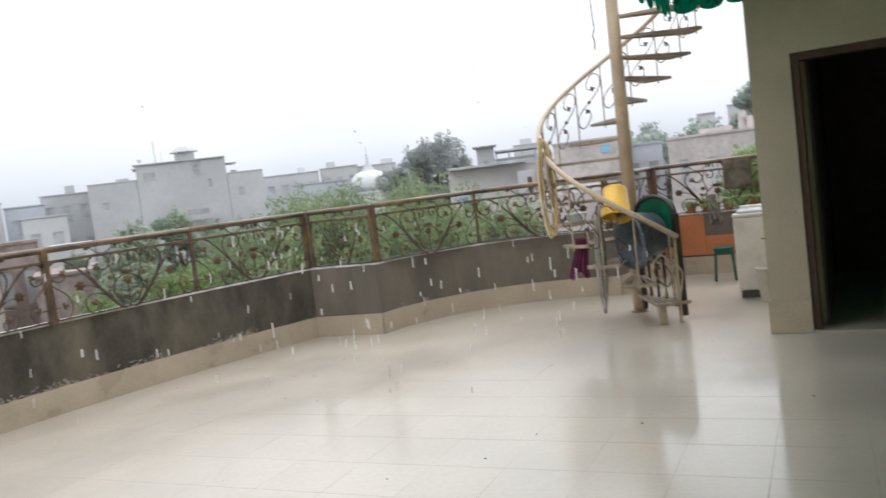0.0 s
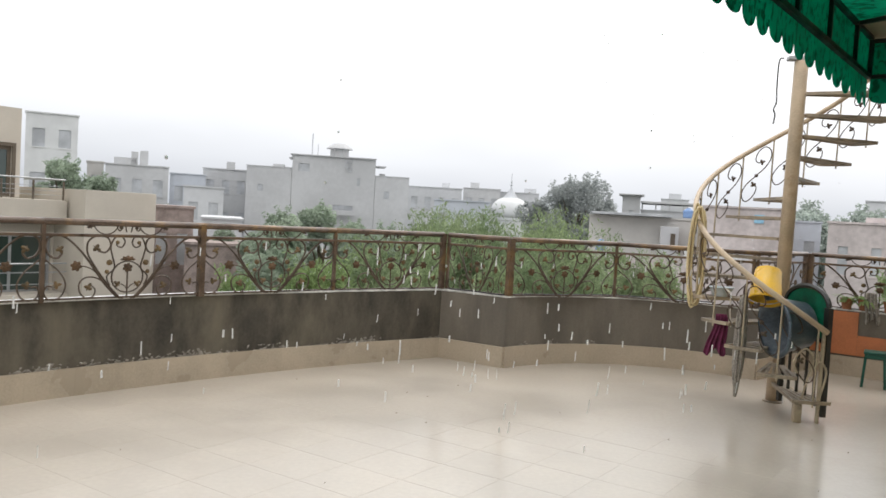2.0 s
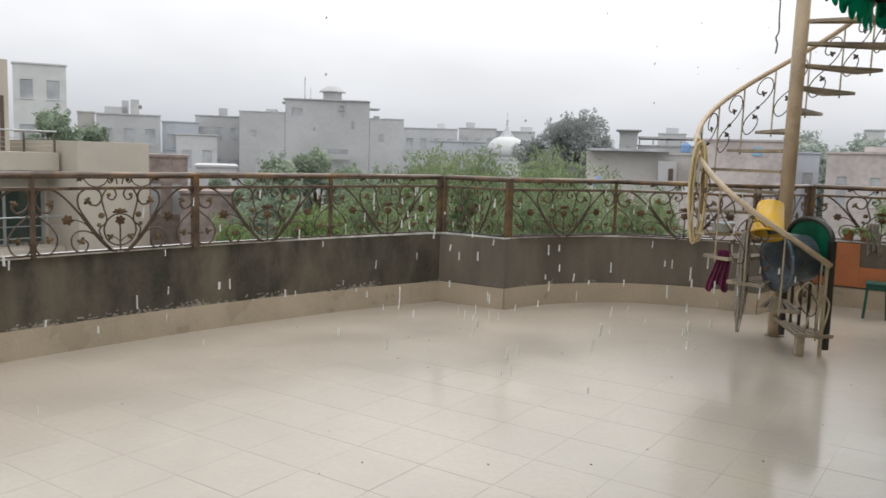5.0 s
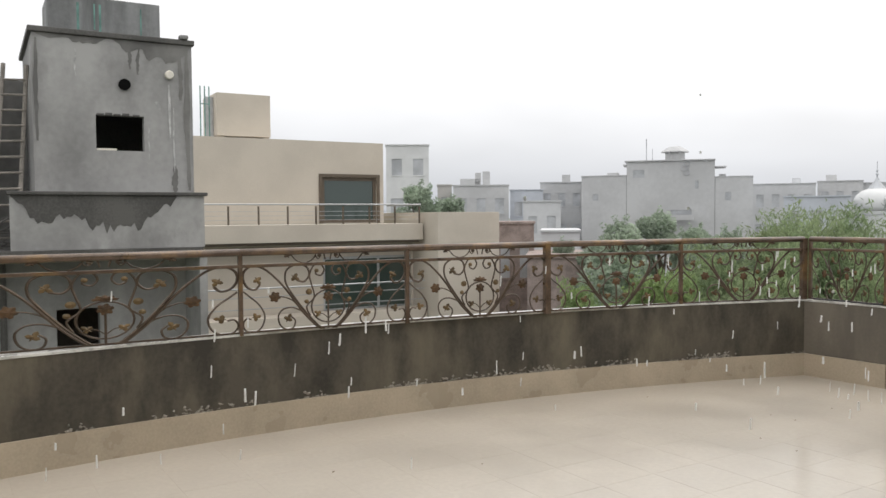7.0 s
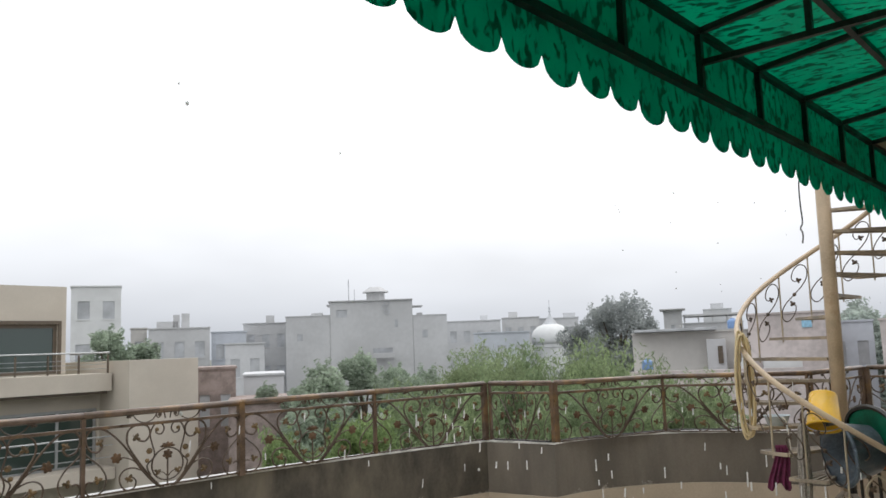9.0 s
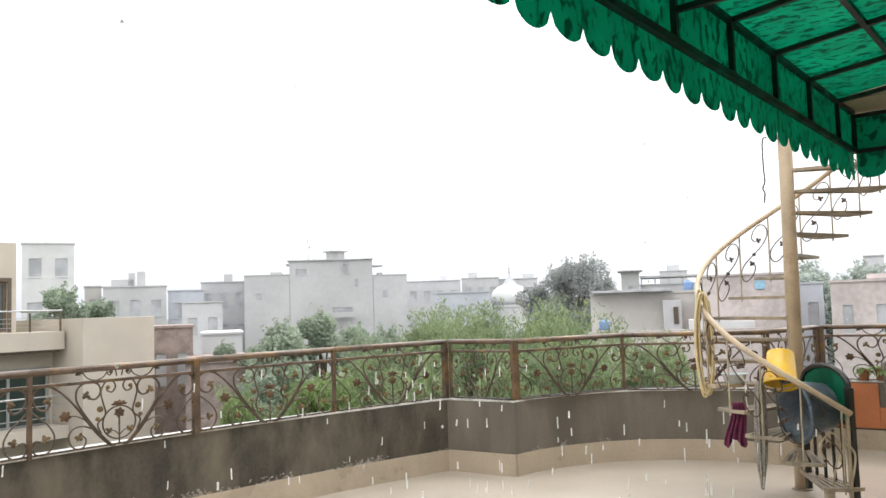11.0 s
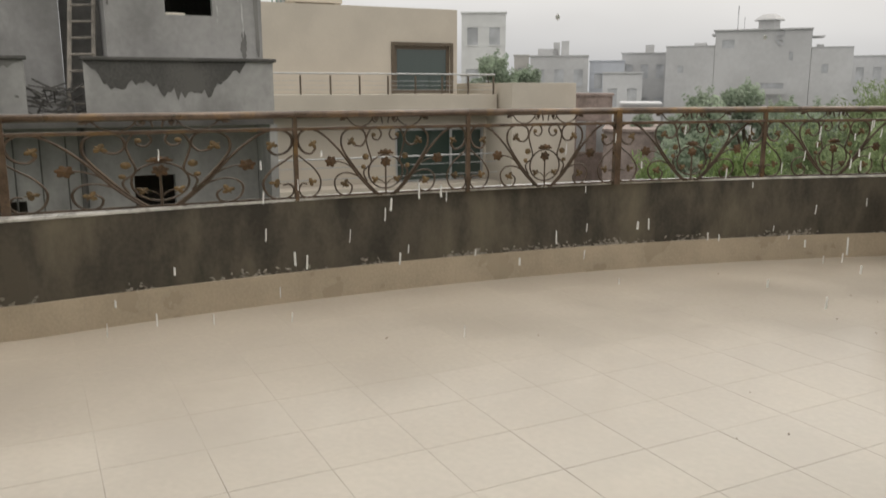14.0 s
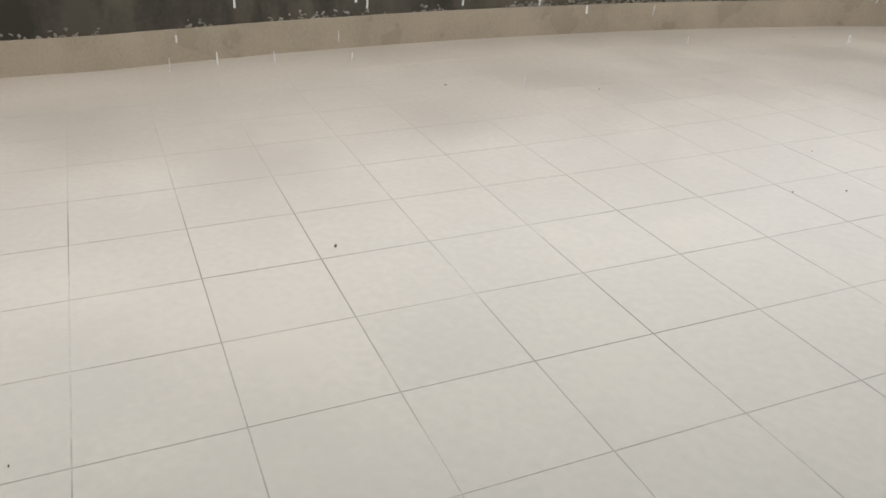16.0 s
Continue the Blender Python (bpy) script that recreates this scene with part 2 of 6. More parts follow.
M_TEALSTREAK = material("teal_paint_run", (0.12, 0.24, 0.21), 0.6, vary=0.35, scale=4, bump=0.05)
M_GREYDARK = material("soaked_and_dark_grey_cement", (0.088, 0.085, 0.08), 0.7, vary=0.3, scale=1.2, grain=25, bump=0.25)
M_GREYDAMP = material("damp_and_darker_grey_cement", (0.17, 0.167, 0.16), 0.8, vary=0.3, scale=1.2, grain=9, bump=0.08, fine=0.2)
M_VOID = material("black_hole_shade", (0.004, 0.004, 0.004), 0.9, vary=0.1, bump=0, spec=0.1)
M_BEIGE = material("beige_textured_render", (0.54, 0.49, 0.42), 0.85, vary=0.06, scale=0.7, grain=30, bump=0.12, dirt=(0.47, 0.42, 0.355), dirt_scale=0.3, dirt_at=(0.5, 0.8))
M_STEEL = material("brushed_steel_rail", (0.42, 0.43, 0.44), 0.4, metal=0.5, vary=0.1, bump=0)
M_SHUTTER = material("brown_window_frame", (0.11, 0.085, 0.06), 0.5, vary=0.15, bump=0.05)
M_BRICK = material("weathered_brick", (0.29, 0.235, 0.215), 0.9, vary=0.25, scale=3, grain=30, bump=0.3)
# far town colours have the haze mixed in: paler, windows close to walls
M_CITY = [material("city_plaster_hazed_" + n, c, 0.9, vary=0.06, scale=0.35, grain=3, bump=0.05, dirt=tuple(a * 0.86 for a in c), dirt_scale=0.22, dirt_at=(0.5, 0.75), random_tone=0.06)
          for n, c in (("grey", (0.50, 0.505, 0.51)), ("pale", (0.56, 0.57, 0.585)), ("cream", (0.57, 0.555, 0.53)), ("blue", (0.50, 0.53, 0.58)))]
M_CITYBRICK = material("city_brick_hazed", (0.53, 0.475, 0.465), 0.9, vary=0.15, scale=0.5, grain=4, bump=0.1)
M_CITYWIN = material("city_dark_parts_hazed", (0.43, 0.445, 0.465), 0.5, vary=0.2, scale=1, bump=0)
M_DOME = material("white_paint_hazed", (0.64, 0.65, 0.65), 0.7, vary=0.06, scale=1, bump=0.05)
M_BLUE = material("blue_water_tank", (0.17, 0.28, 0.50), 0.5, vary=0.1, bump=0.05)
M_SKYPANEL = material("sky_blue_panel", (0.28, 0.50, 0.66), 0.6, vary=0.15, bump=0.05)
M_BAMBOO = material("weathered_bamboo", (0.23, 0.21, 0.185), 0.8, vary=0.25, scale=5, bump=0.2)
M_BARK = material("tree_bark", (0.13, 0.10, 0.075), 0.9, vary=0.3, scale=6, bump=0.5)
M_GROUND = material("wet_city_ground", (0.16, 0.16, 0.15), 0.8, vary=0.3, scale=0.05, grain=1.5, bump=0.1, dirt=(0.10, 0.13, 0.07), dirt_scale=0.03, dirt_at=(0.45, 0.6))


def leaf_material(name, colour, alt, spread=0.3):
    m = material(name, colour, 0.6, vary=0.25, scale=0.6, grain=9, bump=0, spec=0.2, translucent=0.5, dirt=alt, dirt_scale=0.9, dirt_at=(0.4, 0.65))
    n, l = m.node_tree.nodes, m.node_tree.links
    g = n.new("ShaderNodeNewGeometry")
    hs = n.new("ShaderNodeHueSaturation")
    mr = n.new("ShaderNodeMapRange")
    mr.inputs[3].default_value, mr.inputs[4].default_value = 1 - spread, 1 + spread
    l.new(g.outputs["Random Per Island"], mr.inputs[0])
    l.new(mr.outputs[0], hs.inputs["Value"])
    b = n["Principled BSDF"]
    src = b.inputs["Base Color"].links[0].from_socket
    l.new(src, hs.inputs["Color"])
    l.new(hs.outputs[0], b.inputs["Base Color"])
    for node in n:
        if node.bl_idname == "ShaderNodeBsdfTranslucent":
            l.new(hs.outputs[0], node.inputs[0])
    return m


# leaf colours are lifted, the far ones most, to hold the rain haze
M_LEAF = leaf_material("shrub_leaves", (0.29, 0.355, 0.195), (0.225, 0.295, 0.165))
M_LEAFLIGHT = leaf_material("bright_young_leaves", (0.28, 0.37, 0.15), (0.22, 0.30, 0.14))
M_LEAFFAR = leaf_material("haze_tinted_far_leaves", (0.37, 0.395, 0.385), (0.33, 0.355, 0.35), 0.12)
M_LEAFHAZE = leaf_material("haze_tinted_pale_leaves", (0.45, 0.50, 0.45), (0.40, 0.45, 0.41), 0.12)
M_LEAFMID = leaf_material("grey_green_leaves", (0.36, 0.42, 0.33), (0.30, 0.37, 0.28), 0.2)

# awning cloth: lit through, with dark leaf marks
M_CLOTH = material("green_awning_cloth", (0.0, 0.47, 0.325), 0.55, vary=0.12, scale=3, grain=120, bump=0.1, translucent=0.56, fine=0.25)
_n, _l = M_CLOTH.node_tree.nodes, M_CLOTH.node_tree.links
_geo = _n.new("ShaderNodeNewGeometry")
_map = _n.new("ShaderNodeMapping")
_map.inputs["Rotation"].default_value = (0, 0, radians(28))
_map.inputs["Scale"].default_value = (14.0, 30.0, 15.0)
_l.new(_geo.outputs["Position"], _map.inputs[0])
_v = _n.new("ShaderNodeTexNoise")
_v.inputs["Scale"].default_value, _v.inputs["Detail"].default_value, _v.inputs["Distortion"].default_value = 1.0, 2.0, 0.6
_l.new(_map.outputs[0], _v.inputs["Vector"])
_r = _n.new("ShaderNodeMapRange")
_r.inputs[1].default_value, _r.inputs[2].default_value = 0.52, 0.60
_l.new(_v.outputs[0], _r.inputs[0])
_mx = _n.new("ShaderNodeMix")
_mx.data_type = "RGBA"
_l.new(_r.outputs[0], _mx.inputs["Factor"])
_src = _n["Principled BSDF"].inputs["Base Color"].links[0].from_socket
_l.new(_src, _mx.inputs["A"])
_mx.inputs["B"].default_value = (0.0, 0.19, 0.13, 1)
_l.new(_mx.outputs["Result"], _n["Principled BSDF"].inputs["Base Color"])
for _k in _n:
    if _k.bl_idname == "ShaderNodeBsdfTranslucent":
        _l.new(_mx.outputs["Result"], _k.inputs[0])

M_GLASS = bpy.data.materials.new("window_glass")
M_GLASS.use_nodes = True
_b = M_GLASS.node_tree.nodes["Principled BSDF"]
_b.inputs["Base Color"].default_value = (0.042, 0.062, 0.054, 1)
_b.inputs["Roughness"].default_value = 0.06
_b.inputs["Specular IOR Level"].default_value = 0.8


# ---- mesh helpers ----
def thing(name, m=None, label="", category="", group="", kind=""):
    ob = new(name)
    ob.empty_display_size = 0.1
    if m is not None:
        ob.matrix_basis = m
    return tagged(ob, label, category, group, kind)


def part(name, bm, mat, parent=None, label="", smooth=False):
    me = bpy.data.meshes.new(name)
    bm.to_mesh(me)
    bm.free()
    me.materials.append(mat)
    if smooth:
        for f in me.polygons:
            f.use_smooth = True
    ob = new(name, me)
    if parent is not None:
        ob.parent = parent
    return tagged(ob, label)


def share(name, src, parent, m):
    ob = new(name, src.data)
    ob.parent = parent
    ob.matrix_basis = m
    return ob


def box(bm, lo, hi, bev=0.0, m=None):
    c = [(a + b) / 2 for a, b in zip(lo, hi)]
    s = [abs(b - a) for a, b in zip(lo, hi)]
    r = bmesh.ops.create_cube(bm, size=1.0, matrix=(m or Matrix()) @ Matrix.Translation(c) @ Matrix.Diagonal((*s, 1)))
    if bev:
        es = list({e for v in r["verts"] for e in v.link_edges})
        bmesh.ops.bevel(bm, geom=es, offset=bev, segments=2, affect="EDGES", profile=0.6)
    return bm


def B():
    return bmesh.new()


def boxed(lo, hi, bev=0.0, m=None):
    return box(bmesh.new(), lo, hi, bev, m)


def smooth_line(pts, per=6, closed=False):
    pts = [Vector(p) for p in pts]
    n = len(pts)
    out = []
    for i in range(n if closed else n - 1):
        if closed:
            a, b, c, d = pts[i - 1], pts[i], pts[(i + 1) % n], pts[(i + 2) % n]
        else:
            a, b, c, d = pts[max(i - 1, 0)], pts[i], pts[i + 1], pts[min(i + 2, n - 1)]
        for k in range(per):
            t = k / per
            out.append(0.5 * (2 * b + (c - a) * t + (2 * a - 5 * b + 4 * c - d) * t * t + (3 * b - a - 3 * c + d) * t ** 3))
    if not closed:
        out.append(pts[-1])
    return out


def tube(bm, pts, r, sides=6, r_end=None, closed=False, flat=1.0):
    pts = [Vector(p) for p in pts]
    n = len(pts)
    rings = []
    up = Vector((0, 0, 1))
    first = (pts[1] - pts[0]).normalized()
    if abs(first.dot(up)) > 0.9:
        up = Vector((0, 1, 0)) if abs(first.y) < 0.9 else Vector((1, 0, 0))
    side = first.cross(up).normalized()
    for i, p in enumerate(pts):
        if closed:
            d = (pts[(i + 1) % n] - pts[i - 1]).normalized()
        else:
            d = (pts[min(i + 1, n - 1)] - pts[max(i - 1, 0)]).normalized()
        side = (side - d * side.dot(d))
        side = side.normalized() if side.length > 1e-6 else d.orthogonal().normalized()
        nor = d.cross(side)
        rr = r if r_end is None else r + (r_end - r) * i / (n - 1)
        rings.append([bm.verts.new(p + rr * (math.cos(2 * math.pi * k / sides + math.pi / 4) * side + flat * math.sin(2 * math.pi * k / sides + math.pi / 4) * nor)) for k in range(sides)])
    for i in range(n if closed else n - 1):
        a, b = rings[i], rings[(i + 1) % n]
        for k in range(sides):
            bm.faces.new((a[k], a[(k + 1) % sides], b[(k + 1) % sides], b[k]))
    if not closed:
        bm.faces.new(rings[0][::-1])
        bm.faces.new(rings[-1])
    return bm


def lathe(bm, profile, sides=24, m=None, cap=True):
    m = m or Matrix()
    rings = [[bm.verts.new(m @ Vector((r * math.cos(2 * math.pi * k / sides), r * math.sin(2 * math.pi * k / sides), z))) for k in range(sides)] for r, z in profile]
    for a, b in zip(rings, rings[1:]):
        for k in range(sides):
            bm.faces.new((a[k], a[(k + 1) % sides], b[(k + 1) % sides], b[k]))
    if cap:
        bm.faces.new(rings[0][::-1])
        bm.faces.new(rings[-1])
    return bm


def sheet(bm, grid, thick):
    """A cloth from a grid of points (rows), with thickness."""
    h, w = len(grid), len(grid[0])
    vs = [[bm.verts.new(p) for p in row] for row in grid]
    fs = [bm.faces.new((vs[i][j], vs[i][j + 1], vs[i + 1][j + 1], vs[i + 1][j])) for i in range(h - 1) for j in range(w - 1)]
    bmesh.ops.recalc_face_normals(bm, faces=fs)
    bmesh.ops.solidify(bm, geom=fs, thickness=thick)
    return bm


def strip(bm, inner, outer, z0, z1):
    """A curved wall between two lines in plan."""
    n = len(inner)
    cols = [[bm.verts.new((p[0], p[1], z)) for p, z in ((a, z0), (a, z1), (b, z1), (b, z0))] for a, b in zip(inner, outer)]
    for c, d in zip(cols, cols[1:]):
        for k in range(4):
            bm.faces.new((c[k], d[k], d[(k + 1) % 4], c[(k + 1) % 4]))
    bm.faces.new(cols[0])
    bm.faces.new(cols[-1][::-1])
    bmesh.ops.recalc_face_normals(bm, faces=bm.faces)
    return bm


def pierced(bm, v0, v1, z0, z1, u0, u1, holes=()):
    """A wall slab in the plane u, from u0 to u1 thick, with rectangular holes (v0, v1, z0, z1) right through it."""
    vb = sorted({v0, v1, *[a for h in holes for a in h[:2]]})
    zb = sorted({z0, z1, *[a for h in holes for a in h[2:]]})
    faces = {}
    for a, b in zip(vb, vb[1:]):
        for c, d in zip(zb, zb[1:]):
            if any(h[0] - 1e-6 <= a and b <= h[1] + 1e-6 and h[2] - 1e-6 <= c and d <= h[3] + 1e-6 for h in holes):
                continue
            P = [(u, v, z) for u in (u0, u1) for v in (a, b) for z in (c, d)]
            for q in ((0, 1, 3, 2), (4, 6, 7, 5), (0, 4, 5, 1), (2, 3, 7, 6), (0, 2, 6, 4), (1, 5, 7, 3)):
                key = frozenset(P[k] for k in q)
                faces[key] = None if key in faces else [P[k] for k in q]
    verts = {}
    for f in faces.values():
        if f:
            for p in f:
                if p not in verts:
                    verts[p] = bm.verts.new(p)
            bm.faces.new([verts[p] for p in f])
    bmesh.ops.recalc_face_normals(bm, faces=bm.faces)
    return bm


def arc3(a, b, c, n):
    """n + 1 points of the circle's arc from a over b to c."""
    (ax, ay), (bx, by), (cx, cy) = a, b, c
    d = 2 * (ax * (by - cy) + bx * (cy - ay) + cx * (ay - by))
    ox = ((ax * ax + ay * ay) * (by - cy) + (bx * bx + by * by) * (cy - ay) + (cx * cx + cy * cy) * (ay - by)) / d
    oy = ((ax * ax + ay * ay) * (cx - bx) + (bx * bx + by * by) * (ax - cx) + (cx * cx + cy * cy) * (bx - ax)) / d
    r = math.hypot(ax - ox, ay - oy)
    ta, tc = math.atan2(ay - oy, ax - ox), math.atan2(cy - oy, cx - ox)
    if tc - ta > math.pi:
        tc -= 2 * math.pi
    if tc - ta < -math.pi:
        tc += 2 * math.pi
    return [(ox + r * math.cos(ta + (tc - ta) * k / n), oy + r * math.sin(ta + (tc - ta) * k / n)) for k in range(n + 1)]


def offset_line(pts, d):
    """The plan line moved d to its left."""
    out = []
    for i, p in enumerate(pts):
        a, b = Vector(pts[max(i - 1, 0)]), Vector(pts[min(i + 1, len(pts) - 1)])
        t = (b - a).normalized()
        out.append((p[0] - t.y * d, p[1] + t.x * d))
    return out


# ---- terrace: parapets ----
WALL_TOP, SKIRT, RAIL, MID = 0.71, 0.21, 1.317, 1.20
LEFT_A, LEFT_M, CORNER = (-4.90, 2.43), (-3.50, 5.50), (-1.26, 8.34)
NOTCH, BULGE, END = (-0.55, 8.03), (0.66, 8.84), (2.0, 8.56)
KINK = (2.76, 9.53)
full = arc3(LEFT_A, LEFT_M, CORNER, 26)
lead = arc3((-5.95, -1.2), (-5.55, 0.9), LEFT_A, 10)
LINE_LEFT = lead[:-1] + full
LINE_RIGHT = arc3(NOTCH, BULGE, END, 18)
LINE_FAR = [KINK, tuple((Vector((*KINK, 0)) + 3.9 * uvw(1, 0))[:2])]


def parapet(name, line, mat=None):
    wall = part(name, strip(B(), line, offset_line(line, 0.13), -0.6, WALL_TOP), mat or M_CEMENT)
    tagged(wall, "low parapet wall of dark rain-stained cement", "parapet wall", kind="structure")
    cap_in, cap_out = offset_line(line, -0.006), offset_line(line, 0.136)
    part("coping", strip(B(), cap_in, cap_out, WALL_TOP - 0.001, WALL_TOP + 0.014), M_COPING, wall, "wet mortar coping with its bright sheen in the colour")
    return wall


wall_left = parapet("wall_left", LINE_LEFT)
wall_notch = parapet("wall_notch", [CORNER, NOTCH], M_CEMENTDRY)
wall_right = parapet("wall_right", LINE_RIGHT, M_CEMENTDRY)
wall_side = parapet("wall_side", [END, KINK], M_CEMENTDRY)
wall_far = parapet("wall_far", LINE_FAR, M_CEMENTDRY)


def skirting(line, wall, pieces):
    """Upright skirting tiles along the foot of a wall."""
    dense = []
    for a, b in zip(line, line[1:]):
        dense += [tuple(Vector(a).lerp(Vector(b), k / 10)) for k in range(10)]
    dense.append(line[-1])
    n = len(dense) - 1
    for k in range(pieces):
        seg = dense[round(n * k / pieces):round(n * (k + 1) / pieces) + 1]
        if len(seg) < 2:
            continue
        t = (Vector(seg[-1]) - Vector(seg[0])).normalized() * 0.0002
        seg = [tuple(Vector(seg[0]) + t)] + seg[1:-1:3] + [tuple(Vector(seg[-1]) - t)]
        part("skirting_tile", strip(B(), offset_line(seg, -0.016), offset_line(seg, -0.0005), -0.02, SKIRT), M_SKIRT, wall)


skirting(LINE_LEFT, wall_left, 26)
skirting([CORNER, NOTCH], wall_notch, 2)
skirting(LINE_RIGHT, wall_right, 8)
skirting([END, KINK], wall_side, 3)
skirting(LINE_FAR, wall_far, 8)


def flakes(line, wall, count, seed):
    """Crumbs of loose white plaster along the top of the skirting."""
    rnd = random.Random(seed)
    bm = B()
    spots = [rnd.random() for _ in range(max(3, count // 14))]
    for _ in range(count):
        f = min(0.999, max(0.0, rnd.choice(spots) + rnd.gauss(0, 0.012))) * (len(line) - 1)
        k = int(f)
        p = Vector(line[k]).lerp(Vector(line[k + 1]), f - k)
        d = (Vector(line[k + 1]) - Vector(line[k])).normalized()
        w = rnd.uniform(0.005, 0.022)
        h = rnd.uniform(0.003, 0.011)
        m = Matrix.Translation((p.x, p.y, SKIRT + h * 0.4 + rnd.random() ** 3 * 0.045)) @ Matrix.Rotation(math.atan2(d.y, d.x), 4, "Z") @ Matrix.Rotation(rnd.uniform(-0.7, 0.7), 4, "Y")
        v0 = len(bm.verts)
        bmesh.ops.create_icosphere(bm, subdivisions=1, radius=1.0, matrix=m @ Matrix.Diagonal((w, 0.007, h, 1)))
        bm.verts.ensure_lookup_table()
        for v in bm.verts[v0:]:
            v.co += Vector((rnd.uniform(-1, 1), 0, rnd.uniform(-1, 1))) * h * 0.5
    ob = part("plaster_flakes", bm, M_FLAKE, wall, "crumbling pale plaster edge")
    tagged(ob, kind="stuff")


flakes(LINE_LEFT[8:], wall_left, 420, 3)
flakes(LINE_RIGHT, wall_right, 40, 4)

# ---- wrought-iron railing ----
PETAL5 = [(math.cos(a) * r, math.sin(a) * r) for k in range(30) for a, r in ((2 * math.pi * k / 30, 0.020 + 0.019 * abs(math.cos(math.pi * k / 5)) ** 0.6),)]
LEAF3 = [(0, -0.034), (0.006, -0.016), (0.022, -0.018), (0.036, -0.004), (0.024, 0.010), (0.012, 0.010), (0.015, 0.028), (0.0, 0.042), (-0.013, 0.026), (-0.010, 0.010), (-0.026, 0.008), (-0.034, -0.008), (-0.020, -0.018), (-0.006, -0.016)]


def plate(bm, outline, x, z, s=1.0, turn=0.0, thick=0.006, y=0.0, mirror=1):
    c, si = math.cos(turn), math.sin(turn)
    pts = [(x + mirror * s * (c * a - si * b), z + s * (si * a + c * b)) for a, b in outline]
    cen = (sum(p[0] for p in pts) / len(pts), sum(p[1] for p in pts) / len(pts))
    for sgn in (-1, 1):
        mid = bm.verts.new((cen[0], y + sgn * thick * 1.8, cen[1]))
        ring = [bm.verts.new((p[0], y + sgn * thick * 0.4, p[1])) for p in pts]
        for k in range(len(ring)):
            bm.faces.new((mid, ring[k], ring[(k + 1) % len(ring)]))
        if sgn == -1:
            low = ring
    for k in range(len(ring)):
        bm.faces.new((low[k], low[(k + 1) % len(ring)], ring[(k + 1) % len(ring)], ring[k]))
    bmesh.ops.recalc_face_normals(bm, faces=bm.faces)


ARM = [(0.05, 0.0), (0.095, 0.03), (0.186, 0.135), (0.287, 0.285), (0.378, 0.395), (0.46, 0.462), (0.53, 0.475), (0.578, 0.44), (0.585, 0.38), (0.555, 0.325), (0.505, 0.31), (0.475, 0.345)]
TWIN = [(0.03, 0.0), (0.07, 0.022), (0.16, 0.125), (0.262, 0.275), (0.302, 0.36), (0.292, 0.44), (0.225, 0.478), (0.155, 0.46), (0.135, 0.40), (0.17, 0.352), (0.222, 0.362)]
HEART = [(0.13, 0.10), (0.155, 0.17), (0.10, 0.235), (0.12, 0.33), (0.132, 0.40), (0.10, 0.468), (0.052, 0.474), (0.028, 0.432), (0.052, 0.392), (0.088, 0.405), (0.085, 0.435)]
STALK = [(0.20, 0.155), (0.25, 0.215), (0.31, 0.245), (0.36, 0.25)]
LOWER = [(0.185, 0.135), (0.25, 0.165), (0.315, 0.16), (0.352, 0.115), (0.342, 0.05), (0.30, 0.012), (0.25, 0.022), (0.236, 0.07), (0.262, 0.10)]
ESS = [(0.585, 0.30), (0.545, 0.262), (0.485, 0.205), (0.445, 0.125), (0.462, 0.045), (0.51, 0.008), (0.565, 0.018), (0.588, 0.062), (0.568, 0.105), (0.535, 0.10)]
BAND = [(0.018, 0.03), (0.03, 0.085), (0.065, 0.10), (0.088, 0.07), (0.07, 0.04), (0.052, 0.06)]
WAVE = [(0.088, 0.07), (0.115, 0.03), (0.165, 0.008), (0.22, 0.025), (0.255, 0.07), (0.27, 0.095)]
BUD = [(math.cos(2 * math.pi * k / 10) * 0.022, math.sin(2 * math.pi * k / 10) * 0.022) for k in range(10)]


def scroll_meshes():
    """The flat pattern of one railing field, centred on x = 0 and standing on z = 0."""
    bm = B()
    for sgn in (-1, 1):
        for line, r in ((ARM, 0.0085), (TWIN, 0.0075), (HEART, 0.0062), (STALK, 0.005), (LOWER, 0.0062), (ESS, 0.0062)):
            tube(bm, smooth_line([(sgn * x, 0, z) for x, z in line], 4), r, 5)
    tube(bm, [(0.12 * math.cos(2 * math.pi * k / 22), 0, 0.165 + 0.12 * math.sin(2 * math.pi * k / 22)) for k in range(22)], 0.0062, 5, closed=True)
    tube(bm, [(0, 0, 0.0), (0, 0, 0.12), (0, 0, 0.21)], 0.0065, 5)
    for sgn in (-1, 1):
        tube(bm, smooth_line([(0, 0, 0.07), (sgn * 0.035, 0, 0.105), (sgn * 0.07, 0, 0.11)], 4), 0.0045, 4)
    crown = B()
    plate(crown, [(math.cos(math.pi * k / 10) * (0.062 if k % 2 else 0.05), math.sin(math.pi * k / 10) * (0.04 if k % 2 else 0.03)) for k in range(11)], 0, 0.29)
    flower, leaf, bud = B(), B(), B()
    plate(flower, PETAL5, 0, 0)
    plate(leaf, LEAF3, 0, 0)
    plate(bud, BUD, 0, 0)
    band = B()
    for sgn in (-1, 1):
        for line in (BAND, WAVE):
            tube(band, smooth_line([(sgn * x, 0, z) for x, z in line], 4), 0.0052, 5)
        plate(band, LEAF3, sgn * 0.285, 0.075, 0.8, -0.4, mirror=sgn)
        plate(band, BUD, sgn * 0.06, 0.068, 0.7)
    return bm, crown, flower, leaf, bud, band


